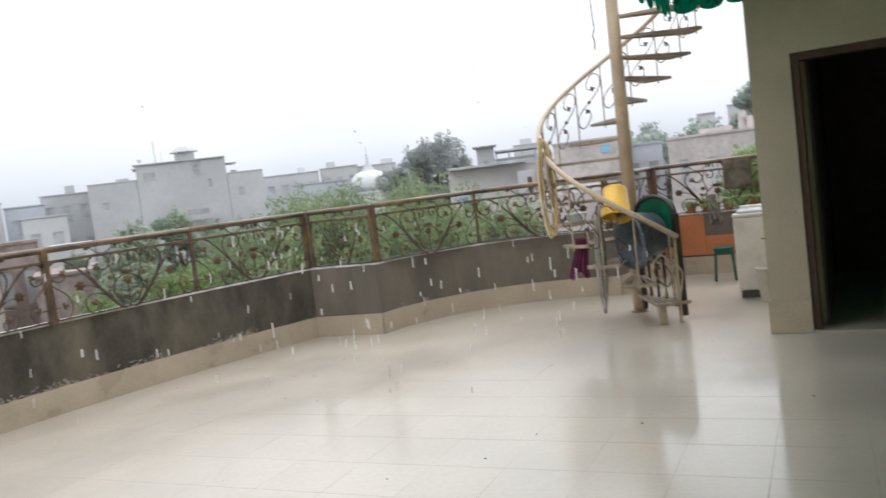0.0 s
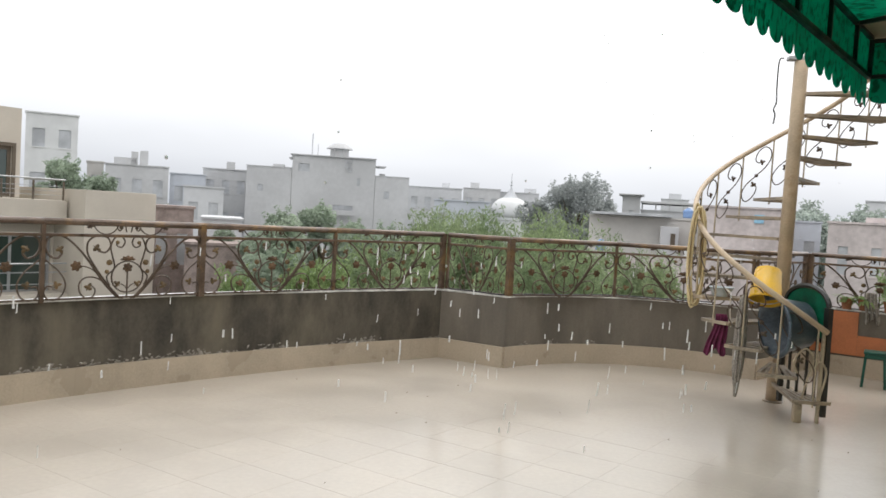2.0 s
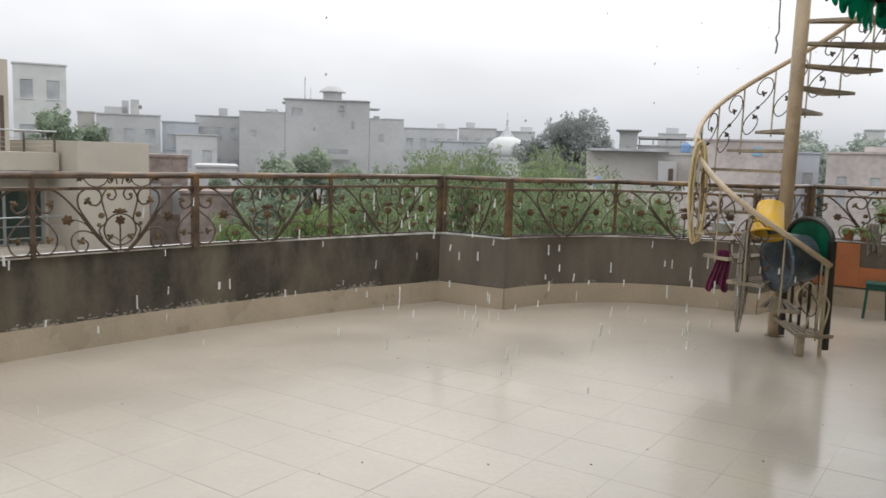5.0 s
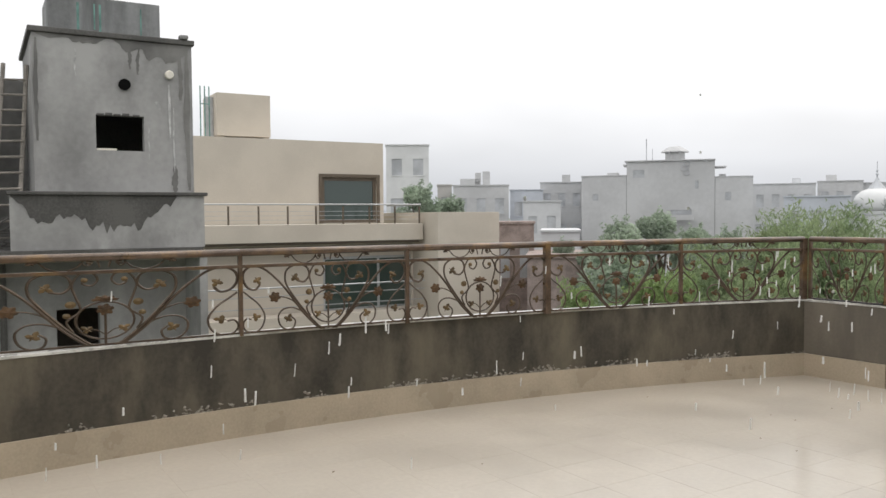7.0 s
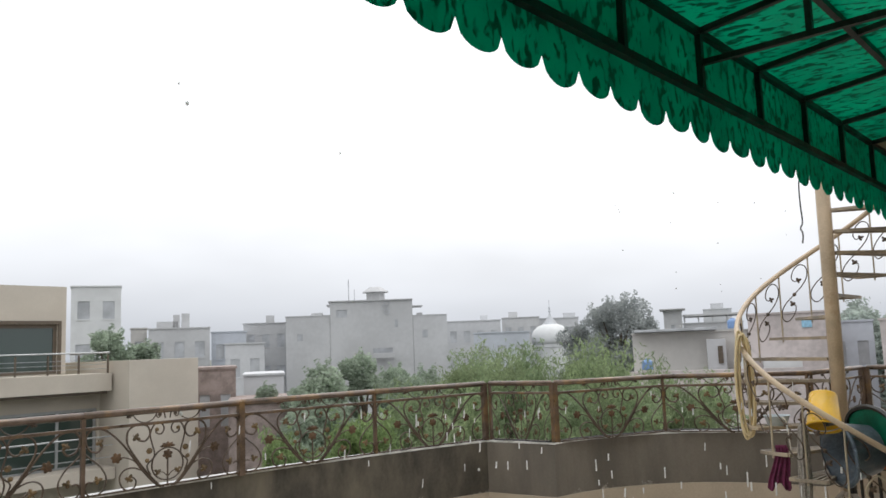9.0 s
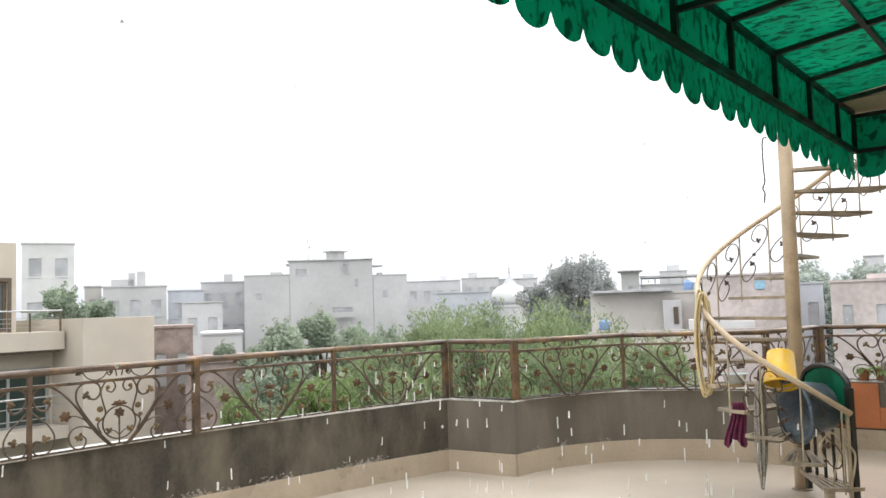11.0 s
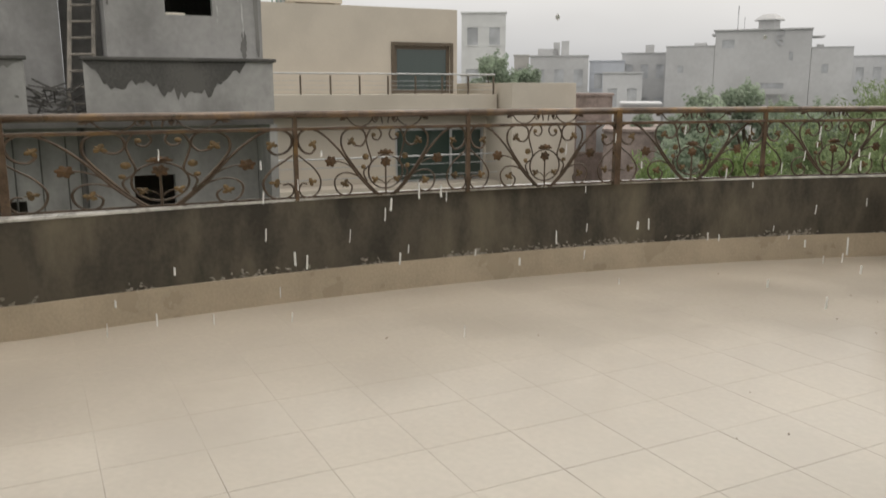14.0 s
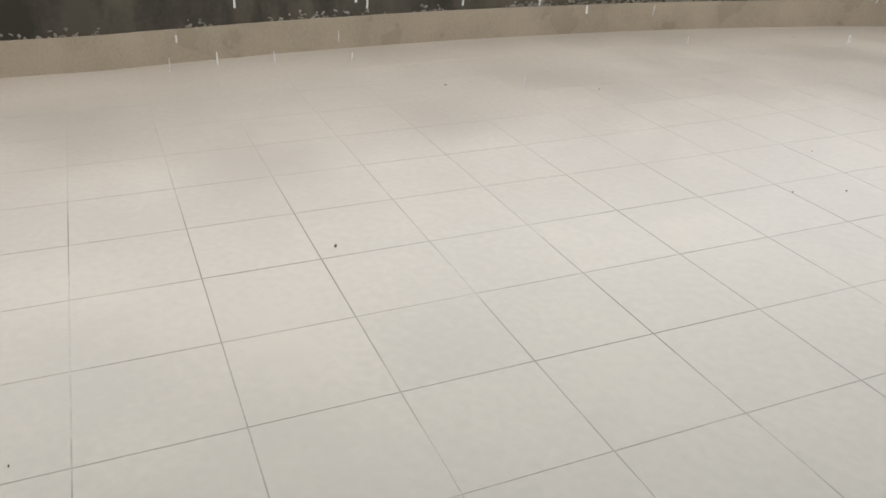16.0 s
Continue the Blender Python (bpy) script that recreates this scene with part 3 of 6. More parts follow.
S_BM, S_CR, S_FL, S_LV, S_BU, S_BD = scroll_meshes()
proto = {}
for key, bm_, mat_ in (("scrollwork", S_BM, M_SCROLL), ("crown", S_CR, M_FLOWER), ("flower", S_FL, M_FLOWER), ("leaf", S_LV, M_LEAFMETAL), ("bud", S_BU, M_LEAFMETAL), ("scroll_band", S_BD, M_SCROLL)):
    me_ = bpy.data.meshes.new(key)
    bm_.to_mesh(me_)
    bm_.free()
    me_.materials.append(mat_)
    proto[key] = me_


ORNAMENTS = [("flower", 0, 0.235, 1.0, 0.3), ("flower", 0.375, 0.25, 1.05, 0.2), ("leaf", 0.075, 0.11, 0.8, -0.9), ("leaf", 0.235, 0.385, 0.95, 2.2),
             ("leaf", 0.285, 0.09, 0.95, 0.5), ("leaf", 0.505, 0.115, 0.9, 1.4), ("leaf", 0.49, 0.375, 0.9, 2.6), ("bud", 0.138, 0.275, 1.05, 0), ("bud", 0.155, 0.205, 0.75, 0), ("bud", 0.082, 0.428, 0.7, 0)]


def railing(name, posts, fat, label):
    """posts: plan points; a field of scrollwork between each two. fat: which posts are thick."""
    root = thing(name, Matrix.Translation((posts[0][0], posts[0][1], WALL_TOP)), label, "railing")
    off = Vector((posts[0][0], posts[0][1], 0))
    for k, p in enumerate(posts):
        r = 0.026 if k in fat else 0.015
        a = posts[min(k + 1, len(posts) - 1)]
        b = posts[max(k - 1, 0)]
        turn = math.atan2(a[1] - b[1], a[0] - b[0])
        m = Matrix.Translation((p[0] - off.x, p[1] - off.y, 0)) @ Matrix.Rotation(turn, 4, "Z")
        part("post", boxed((-r, -r, 0), (r, r, RAIL - WALL_TOP - 0.01), 0.003, m), M_IRON, root)
    for a, b in zip(posts, posts[1:]):
        w = math.hypot(b[0] - a[0], b[1] - a[1])
        turn = math.atan2(b[1] - a[1], b[0] - a[0])
        m = Matrix.Translation(((a[0] + b[0]) / 2 - off.x, (a[1] + b[1]) / 2 - off.y, 0)) @ Matrix.Rotation(turn, 4, "Z")
        part("handrail", tube(B(), [(-w / 2, 0, 0), (w / 2, 0, 0)], 0.026, 10), M_IRON, root, smooth=True).matrix_basis = m @ Matrix.Translation((0, 0, RAIL - WALL_TOP - 0.02))
        part("mid_rail", boxed((-w / 2 + 0.012, -0.012, -0.012), (w / 2 - 0.012, 0.012, 0.012), 0.003), M_IRON, root).matrix_basis = m @ Matrix.Translation((0, 0, MID - WALL_TOP))
        part("bottom_rail", boxed((-w / 2 + 0.012, -0.009, -0.006), (w / 2 - 0.012, 0.009, 0.006)), M_SCROLL, root).matrix_basis = m @ Matrix.Translation((0, 0, 0.022))
        sx = Matrix.Diagonal(((w - 0.03) / 1.18, 1, 1, 1))
        panel = new("scrollwork", proto["scrollwork"])
        panel.parent = root
        panel.matrix_basis = m @ Matrix.Translation((0, 0, 0.012)) @ sx
        new("crown", proto["crown"]).parent = panel
        for key, x, z, s, turn in ORNAMENTS:
            for sgn in ((-1, 1) if x else (1,)):
                ob = new(key, proto[key])
                ob.parent = panel
                ob.matrix_basis = Matrix.Translation((sgn * x, 0, z)) @ Matrix.Rotation(-sgn * turn, 4, "Y") @ Matrix.Diagonal((s, 1, s, 1))
        band = new("scroll_band", proto["scroll_band"])
        band.parent = root
        band.matrix_basis = m @ Matrix.Translation((0, 0, MID - WALL_TOP + 0.004)) @ sx @ Matrix.Diagonal((1, 1, 0.86, 1))
    return root


POSTS_LEFT = [(-5.98, -0.6), (-5.72, 1.0), (-5.08, 2.43), (-4.29, 4.02), (-3.66, 5.16), (-2.98, 6.26), (-2.17, 7.40), (-1.28, 8.41)]
railing("railing", POSTS_LEFT, (0, 2, 5, 7), "bronze-painted wrought-iron railing with scrolls, leaves and rusty flowers")
railing("railing", [(-1.22, 8.42), (-0.56, 8.11)], (), "short wrought-iron railing on the parapet's set-back corner")
railing("railing", [(-0.53, 8.10), (0.55, 8.86), (1.97, 8.64)], (0,), "bronze wrought-iron scroll railing on the curved parapet")
railing("railing", [(1.93, 8.64), (2.70, 9.61)], (1,), "bronze wrought-iron scroll railing seen end-on")
railing("railing", [(2.76, 9.61), (4.01, 8.95), (5.26, 8.28)], (0,), "bronze wrought-iron railing behind the potted plants")

# ---- house: end wall with pillar and doorway, soffit, closing walls ----
VA = 6.39
wall_house = part("wall_house", pierced(B(), -0.55, 1.55, 0, 3.9, 0, 0.24, [(-0.27, 0.85, 0.0, 2.04)]), M_PLASTER)
wall_house.matrix_basis = FR @ Matrix.Translation((0, VA, 0)) @ Matrix(((0, 1, 0, 0), (1, 0, 0, 0), (0, 0, 1, 0), (0, 0, 0, 1)))
tagged(wall_house, "taupe plastered house wall with a dark doorway", "wall", kind="structure")
sk = part("pillar_skirting", boxed((-0.567, VA - 0.016, 0.002), (-0.268, VA + 0.256, 0.25), 0.003), M_SKIRT)
sk.matrix_basis = FR
tagged(sk, "cream tiled skirting round the foot of the pillar", "skirting", kind="structure")
frame_door = thing("door_1", FR @ Matrix.Translation((0, VA, 0)), "dark wooden door frame of an open unlit doorway", "door frame", kind="structure")
part("door_frame", boxed((-0.268, 0.02, 0), (-0.215, 0.20, 2.035), 0.004), M_WOOD, frame_door)
part("door_frame", boxed((0.795, 0.02, 0), (0.848, 0.20, 2.035), 0.004), M_WOOD, frame_door)
part("door_frame", boxed((-0.215, 0.02, 1.985), (0.795, 0.20, 2.035), 0.004), M_WOOD, frame_door)
part("threshold", boxed((-0.262, -0.03, 0.001), (0.842, 0.22, 0.018), 0.004), M_GROUT, frame_door)


def setting(name, lo, hi, mat, label):
    ob = part(name, boxed(lo, hi), mat)
    ob.matrix_basis = FR
    return tagged(ob, label, name.split("_")[0], kind="structure")


setting("wall_room_left", (-0.31, VA + 0.245, 0), (-0.19, 9.4, 3.0), M_PLASTER, "plastered side wall of the dark room")
# right, back and ceiling carry the unlit room's shade in their colour
setting("wall_room_right", (1.40, VA + 0.245, 0), (1.55, 9.4, 3.0), M_DARK, "inner wall coloured dark for the unlit room")
setting("wall_room_back", (-0.18, 9.25, 0), (1.39, 9.4, 3.0), M_DARK, "inner wall coloured dark for the unlit room")
setting("ceiling_room", (-0.185, VA + 0.245, 2.86), (1.395, 9.24, 2.99), M_DARK, "room ceiling coloured dark for the unlit room")
setting("wall_side_house", (1.40, -3.6, 0), (1.55, VA - 0.005, 3.9), M_PLASTER, "taupe plastered house wall beside the awning")
setting("wall_behind", (-6.6, -3.75, -0.5), (1.55, -3.605, 3.9), M_PLASTER, "plastered wall that closes the terrace")
# lining added to keep the doorway dark, its shade is in the colour
setting("wall_room_lining", (-0.185, VA + 0.245, 0.005), (-0.17, 9.245, 2.855), M_DARK, "added lining coloured dark for the unlit room")
soffit = setting("ceiling_soffit", (-1.05, 5.957, 2.94), (1.395, VA + 1.6, 3.12), M_SOFFIT, "cream painted roof slab soffit")
spot = thing("ceiling_spotlight", FR @ Matrix.Translation((-0.5, 6.2, 2.94)), "round recessed spotlight in the cream soffit, switched off", "ceiling light")
part("ring", lathe(B(), [(0.055, -0.002), (0.07, -0.01), (0.07, 0.004), (0.055, 0.004)], 20, cap=False), M_WHITE, spot)
part("lens", lathe(B(), [(0.001, -0.001), (0.055, -0.001), (0.055, 0.004)], 20, cap=False), M_DARK, spot)

# ---- awning ----
EDGE, LOW, UP, RISE = -1.058, 2.659, 2.932, 0.28
V_NEAR, V_FAR, V_LAST, STEP = -2.9, 6.36, 5.907, 0.6644
A_OFF = Vector((EDGE, V_LAST, LOW))
# the front edge runs a little askew to the house and sags towards its far end
AWN_TURN, AWN_SAG = 0.0377, 0.0177
awning_m = FR @ Matrix.Translation(A_OFF) @ Matrix.Rotation(-AWN_TURN, 4, "Z") @ Matrix.Rotation(-AWN_SAG, 4, "X")
awning = thing("awning", awning_m, "green leaf-patterned awning with scalloped edge on black steel frame", "awning")


def abar(name, a, b, r=0.019):
    a, b = Vector(a) - A_OFF, Vector(b) - A_OFF
    return part(name, tube(B(), [a, b], r * 1.35, 4), M_STEELDARK, awning)


def wall_u(v):
    """Where the roof meets the house wall."""
    return 1.375 + AWN_TURN * (V_LAST - v)


def top_z(u):
    return UP + RISE * (u - EDGE) / 2.43


abar("front_bar", (EDGE, V_NEAR, LOW), (EDGE, V_FAR, LOW), 0.017)
abar("front_bar", (EDGE, V_NEAR, UP), (EDGE, V_FAR, UP), 0.015)
for k in range(int((V_LAST - V_NEAR) / STEP) + 1):
    v = V_LAST - k * STEP
    abar("strut", (EDGE, v, LOW), (EDGE, v, UP), 0.014)
    abar("rafter", (EDGE, v, UP), (wall_u(v), v, top_z(wall_u(v))), 0.014)
for du in (0.45, 1.1, 1.75):
    abar("purlin", (EDGE + du, V_NEAR, top_z(EDGE + du)), (EDGE + du, V_LAST, top_z(EDGE + du)), 0.015)
V_TIE = V_LAST - 4 * STEP
abar("tie_bar", (EDGE, V_TIE, UP - 0.14), (wall_u(V_TIE), V_TIE, UP - 0.14), 0.013)
abar("tie_post", (EDGE + 0.45, V_TIE, UP - 0.14), (EDGE + 0.45, V_TIE, top_z(EDGE + 0.45)), 0.013)
abar("brace", (EDGE + 0.45, V_TIE, top_z(EDGE + 0.45) - 0.01), (EDGE + 1.05, V_TIE, UP - 0.13), 0.012)
abar("strut", (EDGE, V_FAR, LOW), (EDGE, V_FAR, UP), 0.015)
abar("end_bar", (EDGE, V_FAR, LOW), (-0.56, V_FAR, LOW), 0.014)
abar("end_bar", (EDGE, V_FAR, UP - 0.02), (-0.56, V_FAR, UP - 0.02), 0.014)
abar("strut", (-0.58, V_FAR, LOW), (-0.58, V_FAR, UP), 0.014)


def valance(length, width, top, deep=0.072, hem=0.138, phase=0.0):
    """Cloth hanging in the plane x = 0 from z = top down to scallops below z = 0."""
    bm = B()
    n = max(1, round(length / width))
    per = 10
    cols = []
    for k in range(n * per + 1):
        s = k / per + phase
        f = s - math.floor(s)
        uneven = 1 + 0.10 * math.sin(math.floor(s) * 2.3)
        drop = hem + deep * uneven * math.sqrt(max(0.0, 1 - (2 * f - 1) ** 2)) if 1e-6 < f < 1 - 1e-6 else hem
        y = -length * k / (n * per)
        wob = 0.002 * math.sin(y * 9.1) + 0.0012 * math.sin(y * 23.0)
        cols.append([bm.verts.new((wob * t, y, z)) for z, t in ((top, 0.1), (0.02, 0.3), (-0.08, 0.8), (-drop, 1.7))])
    fs = [bm.faces.new((a[j], b[j], b[j + 1], a[j + 1])) for a, b in zip(cols, cols[1:]) for j in range(3)]
    bmesh.ops.recalc_face_normals(bm, faces=fs)
    bmesh.ops.solidify(bm, geom=fs, thickness=0.0015)
    return bm


# a seam between two scallops lies at 2.292 along the edge
SCALLOP = 0.2108
V_SEAM = 2.292 + 20 * SCALLOP
part("valance", valance(44 * SCALLOP, SCALLOP, UP - LOW, phase=round((V_SEAM - V_FAR - 0.028) / SCALLOP, 1)), M_CLOTH, awning, "scalloped green cloth valance").matrix_basis = Matrix.Translation((-0.018, V_FAR + 0.028 - V_LAST, 0))
part("valance", valance(0.56, 0.187, UP - LOW, 0.05, 0.14), M_CLOTH, awning, "short end valance").matrix_basis = Matrix.Translation((0, V_FAR - V_LAST + 0.028, 0)) @ Matrix.Rotation(math.pi / 2, 4, "Z")
roof_bm = B()
grid = []
for i in range(30):
    v = V_NEAR + (V_LAST + 0.045 - V_NEAR) * i / 29
    grid.append([Vector((u, v, top_z(u) + 0.03 + 0.010 * math.sin(v * 7.9) + 0.006 * math.sin(u * 13 + v * 3))) - A_OFF for u in [EDGE - 0.03 + (wall_u(v) - EDGE + 0.03) * j / 12 for j in range(13)]])
part("roof_cloth", sheet(roof_bm, grid, 0.0015), M_CLOTH, awning, "stretched green cloth roof lit by the sky")


# ---- surroundings: ground, houses, trees ----
ground = part("ground", boxed((-2500, -2500, GROUND - 1), (2500, 2500, GROUND)), M_GROUND)
tagged(ground, "wet grey city ground", "ground", kind="structure")
own = part("wall_own_house", strip(B(), [(-5.9, -1.2)] + LINE_LEFT[4:] + [NOTCH] + LINE_RIGHT[1:] + [KINK], offset_line([(-5.9, -1.2)] + LINE_LEFT[4:] + [NOTCH] + LINE_RIGHT[1:] + [KINK], 0.12), GROUND, -0.605), M_PLASTER)
tagged(own, "plastered lower storeys of the house under the terrace", "wall", kind="structure")


def window(parent, u, v0, v1, z0, z1, fr, mat, mullions=(), depth=0.1, label=""):
    """A framed pane in a wall that faces +u."""
    w = part("window", boxed((u - depth, v0, z0), (u - depth + 0.05, v0 + fr, z1)), mat, parent, label)
    for lo, hi in (((u - depth, v1 - fr, z0), (u - depth + 0.05, v1, z1)), ((u - depth, v0 + fr, z1 - fr), (u - depth + 0.05, v1 - fr, z1)), ((u - depth, v0 + fr, z0), (u - depth + 0.05, v1 - fr, z0 + fr))):
        part("frame", boxed(lo, hi), mat, w)
    for v in mullions:
        part("mullion", boxed((u - depth, v - fr / 2, z0 + fr), (u - depth + 0.045, v + fr / 2, z1 - fr)), mat, w)
    part("pane", boxed((u - depth + 0.012, v0 + fr, z0 + fr), (u - depth + 0.022, v1 - fr, z1 - fr)), M_GLASS, w)
    return w


# grey unfinished house
grey = thing("unfinished_house", FR, "unfinished grey cement house with rain streaks and open window holes", "house")
GU = -16.9
part("front_wall", pierced(B(), 0.90, 3.79, 2.0, 5.0, GU - 0.2, GU, [(1.97, 2.85, 2.86, 3.54)]), M_GREYWALL, grey)
part("side_wall", boxed((GU - 3.2, 0.90, 2.0), (GU - 0.205, 1.08, 5.0)), M_GREYWALL, grey)
part("side_wall", boxed((GU - 3.2, 3.61, 2.0), (GU - 0.205, 3.79, 5.0)), M_GREYWALL, grey)
# back wall is darker than the front and side walls
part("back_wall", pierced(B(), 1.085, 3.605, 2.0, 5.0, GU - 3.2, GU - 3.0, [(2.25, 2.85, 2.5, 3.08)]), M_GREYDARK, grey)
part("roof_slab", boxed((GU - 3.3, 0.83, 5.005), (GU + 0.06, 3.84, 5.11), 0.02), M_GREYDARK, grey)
part("roof_tank", boxed((GU - 2.6, 1.27, 5.115), (GU - 1.2, 3.42, 6.05), 0.02), M_TANKWALL, grey, "square grey cement water tank")
for v, w_, z0_ in ((1.80, 0.05, 5.35), (2.12, 0.03, 5.40), (2.22, 0.045, 5.30), (3.02, 0.03, 5.2)):
    part("paint_run", boxed((GU - 1.199, v, z0_), (GU - 1.195, v + w_, 5.92), 0.001), M_TEALSTREAK, grey, "thin teal paint run")
# white board added where the sill is bright with sky light
part("sill", boxed((GU - 0.16, 1.975, 2.861), (GU - 0.02, 2.34, 2.90), 0.006), M_WHITE, grey, "white board for the sky-lit end of the window hole's sill")
# solid disc, its black colour stands for the shade inside the vent
tub_ = lathe(B(), [(0.11, 0), (0.11, 0.05)], 20, Matrix.Translation((GU + 0.004, 2.50, 4.14)) @ Matrix.Rotation(math.pi / 2, 4, "Y"))
part("vent_hole_disc", tub_, M_VOID, grey, "round vent hole drawn as a flat black disc")
part("vent_cap", lathe(B(), [(0.085, 0), (0.085, 0.06), (0.07, 0.075)], 20, Matrix.Translation((GU + 0.004, 3.34, 4.39)) @ Matrix.Rotation(math.pi / 2, 4, "Y")), M_WHITE, grey, "white pipe end")
part("pipe_cap", boxed((GU - 0.1, 3.55, 5.115), (GU + 0.1, 3.72, 5.2), 0.03), M_GREYWALL, grey)
for k, v in enumerate((2.05, 2.2, 2.35, 2.51, 2.7)):
    part("broken_edge", boxed((GU - 0.05, v - 0.06, 3.53), (GU + 0.015, v + 0.07, 3.57 + 0.015 * (k % 2)), 0.012), M_GREYDARK, grey)
# lower front terrace wall with soaked upper part
LU = -16.2
part("terrace_wall", boxed((LU - 0.2, 0.45, 0.98), (LU, 3.82, 1.97)), M_GREYWALL, grey)
part("coping", boxed((LU - 0.24, 0.40, 1.975), (LU + 0.06, 3.88, 2.04), 0.015), M_GREYDARK, grey)
part("terrace_floor", boxed((GU - 3.2, -4.5, 0.80), (LU + 0.15, 3.76, 0.975)), M_GREYDARK, grey)
part("terrace_wall", boxed((LU - 0.2, -4.5, 0.98), (LU, -0.49, 1.97)), M_GREYWALL, grey)
part("coping", boxed((LU - 0.24, -4.5, 1.975), (LU + 0.06, -0.44, 2.04), 0.015), M_GREYDARK, grey)


def soak(v0, v1, z_top, depth, u, seed, mat):
    """A dark wet run-off stain with a ragged lower edge, a thin skin on the render."""
    rnd = random.Random(seed)
    n = int((v1 - v0) / 0.06)
    bm = B()
    tips = []
    d = depth
    for k in range(n + 1):
        d = 0.72 * d + 0.28 * depth * rnd.uniform(0.25, 1.6)
        if rnd.random() < 0.12:
            d = depth * rnd.uniform(1.2, 1.7)
        ends = min(1.0, 6.0 * min(k, n - k) / n + 0.04)
        tips.append(d * ends)
    cols = [[bm.verts.new((u + 0.004, v0 + (v1 - v0) * k / n, z)) for z in (z_top, z_top - tips[k])] for k in range(n + 1)]
    fs = [bm.faces.new((a[0], b[0], b[1], a[1])) for a, b in zip(cols, cols[1:])]
    bmesh.ops.recalc_face_normals(bm, faces=fs)
    bmesh.ops.solidify(bm, geom=fs, thickness=0.003)
    part("water_stain", bm, mat, grey, "dark ragged run-off stain")


soak(0.46, 3.3, 1.97, 0.42, LU, 5, M_GREYDARK)
soak(-4.4, -0.5, 1.97, 0.22, LU, 6, M_GREYDAMP)
soak(2.3, 3.78, 5.0, 0.24, GU, 8, M_GREYDAMP)
soak(-1.68, 0.12, 4.6, 0.36, -18.0, 9, M_GREYDAMP)
soak(0.92, 2.2, 5.0, 0.10, GU, 12, M_GREYDAMP)


def run_down(v, z_top, z_low, wide, u, seed, mat, label):
    """A thin wavering streak that water left on the render."""
    rnd = random.Random(seed)
    bm = B()
    n = 12
    rows = []
    off = 0.0
    for k in range(n + 1):
        off += rnd.uniform(-0.012, 0.012)
        half = wide * (0.35 + 0.65 * math.sin(math.pi * (k + 0.6) / (n + 1.2))) * rnd.uniform(0.6, 1.2) / 2
        z = z_top + (z_low - z_top) * k / n
        rows.append([bm.verts.new((u + 0.007, v + off + s * half, z)) for s in (-1, 1)])
    fs = [bm.faces.new((p[0], p[1], q[1], q[0])) for p, q in zip(rows, rows[1:])]
    bmesh.ops.recalc_face_normals(bm, faces=fs)
    bmesh.ops.solidify(bm, geom=fs, thickness=0.002)
    part("water_streak", bm, mat, grey, label)


for k, (v, zt, zl, wd) in enumerate(((3.32, 4.2, 3.15, 0.05), (3.42, 3.75, 2.45, 0.04), (3.10, 3.85, 3.70, 0.09), (1.62, 4.75, 4.25, 0.04), (2.95, 3.4, 2.7, 0.03))):
    run_down(v, zt, zl, wd, GU, 20 + k, M_LIME, "pale lime streak")
for k, (v, zt, zl, wd) in enumerate(((3.69, 4.95, 2.1, 0.12), (3.56, 4.8, 3.9, 0.09), (3.42, 2.6, 2.03, 0.14), (0.98, 4.9, 3.0, 0.08), (2.62, 4.9, 4.45, 0.07), (2.80, 4.9, 4.35, 0.06))):
    run_down(v, zt, zl, wd, GU, 40 + k, M_GREYDAMP, "dark wet streak")
# left block, roof overhang, recess with ladder and scrap
part("front_wall", boxed((-18.3, -1.70, 0.98), (-18.0, 0.13, 4.6)), M_GREYWALL, grey)
part("roof_slab", boxed((-21.5, -5.5, 4.605), (-17.95, 0.18, 4.72), 0.02), M_GREYDARK, grey)
part("front_wall", boxed((-18.3, -5.5, 3.85), (-18.0, -1.705, 4.6)), M_GREYWALL, grey)
# recess wall is darker than the fronts beside it
part("recess_wall", boxed((-19.3, 0.135, 0.98), (-19.05, 0.895, 4.4)), M_GREYDAMP, grey)
part("storey_wall", pierced(B(), -5.5, 3.7, GROUND, 0.795, -17.7, -17.4, [(1.24, 2.02, -1.02, -0.22), (-1.9, -0.7, -1.6, -0.62)]), M_GREYWALL, grey)
# wall behind the holes, coloured dark for the shade of the rooms
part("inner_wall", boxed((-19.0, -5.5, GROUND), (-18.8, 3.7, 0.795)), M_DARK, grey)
part("side_wall", boxed((-19.0, 3.71, GROUND), (-16.2, 3.86, 0.79)), M_GREYWALL, grey)
part("downpipe", tube(B(), [(-17.3, 0.33, GROUND), (-17.3, 0.33, 0.79)], 0.06, 8), M_GREYDARK, grey)
for k in range(3):
    part("grille_bar", tube(B(), [(-17.33, 0.05 - 0.45 * k, -1.2), (-17.33, 0.05 - 0.45 * k, 0.6)], 0.015, 5), M_GREYDARK, grey)
ladder = thing("bamboo_ladder", FR, "weathered bamboo ladder leaning in the recess of the grey house", "ladder")
for v0, v1 in ((0.16, 0.46), (0.58, 0.86)):
    part("rail", tube(B(), [(-16.75, v0, 0.98), (-17.8, v1, 4.52)], 0.042, 6), M_BAMBOO, ladder)
for k in range(11):
    t = 0.06 + k * 0.085
    u, z = -16.75 - 1.05 * t, 0.98 + 3.54 * t
    part("rung", tube(B(), [(u + 0.03, 0.15 + 0.30 * t, z), (u + 0.03, 0.60 + 0.28 * t, z + 0.02)], 0.022, 5), M_BAMBOO, ladder)
scrap = B()
rnd = random.Random(2)
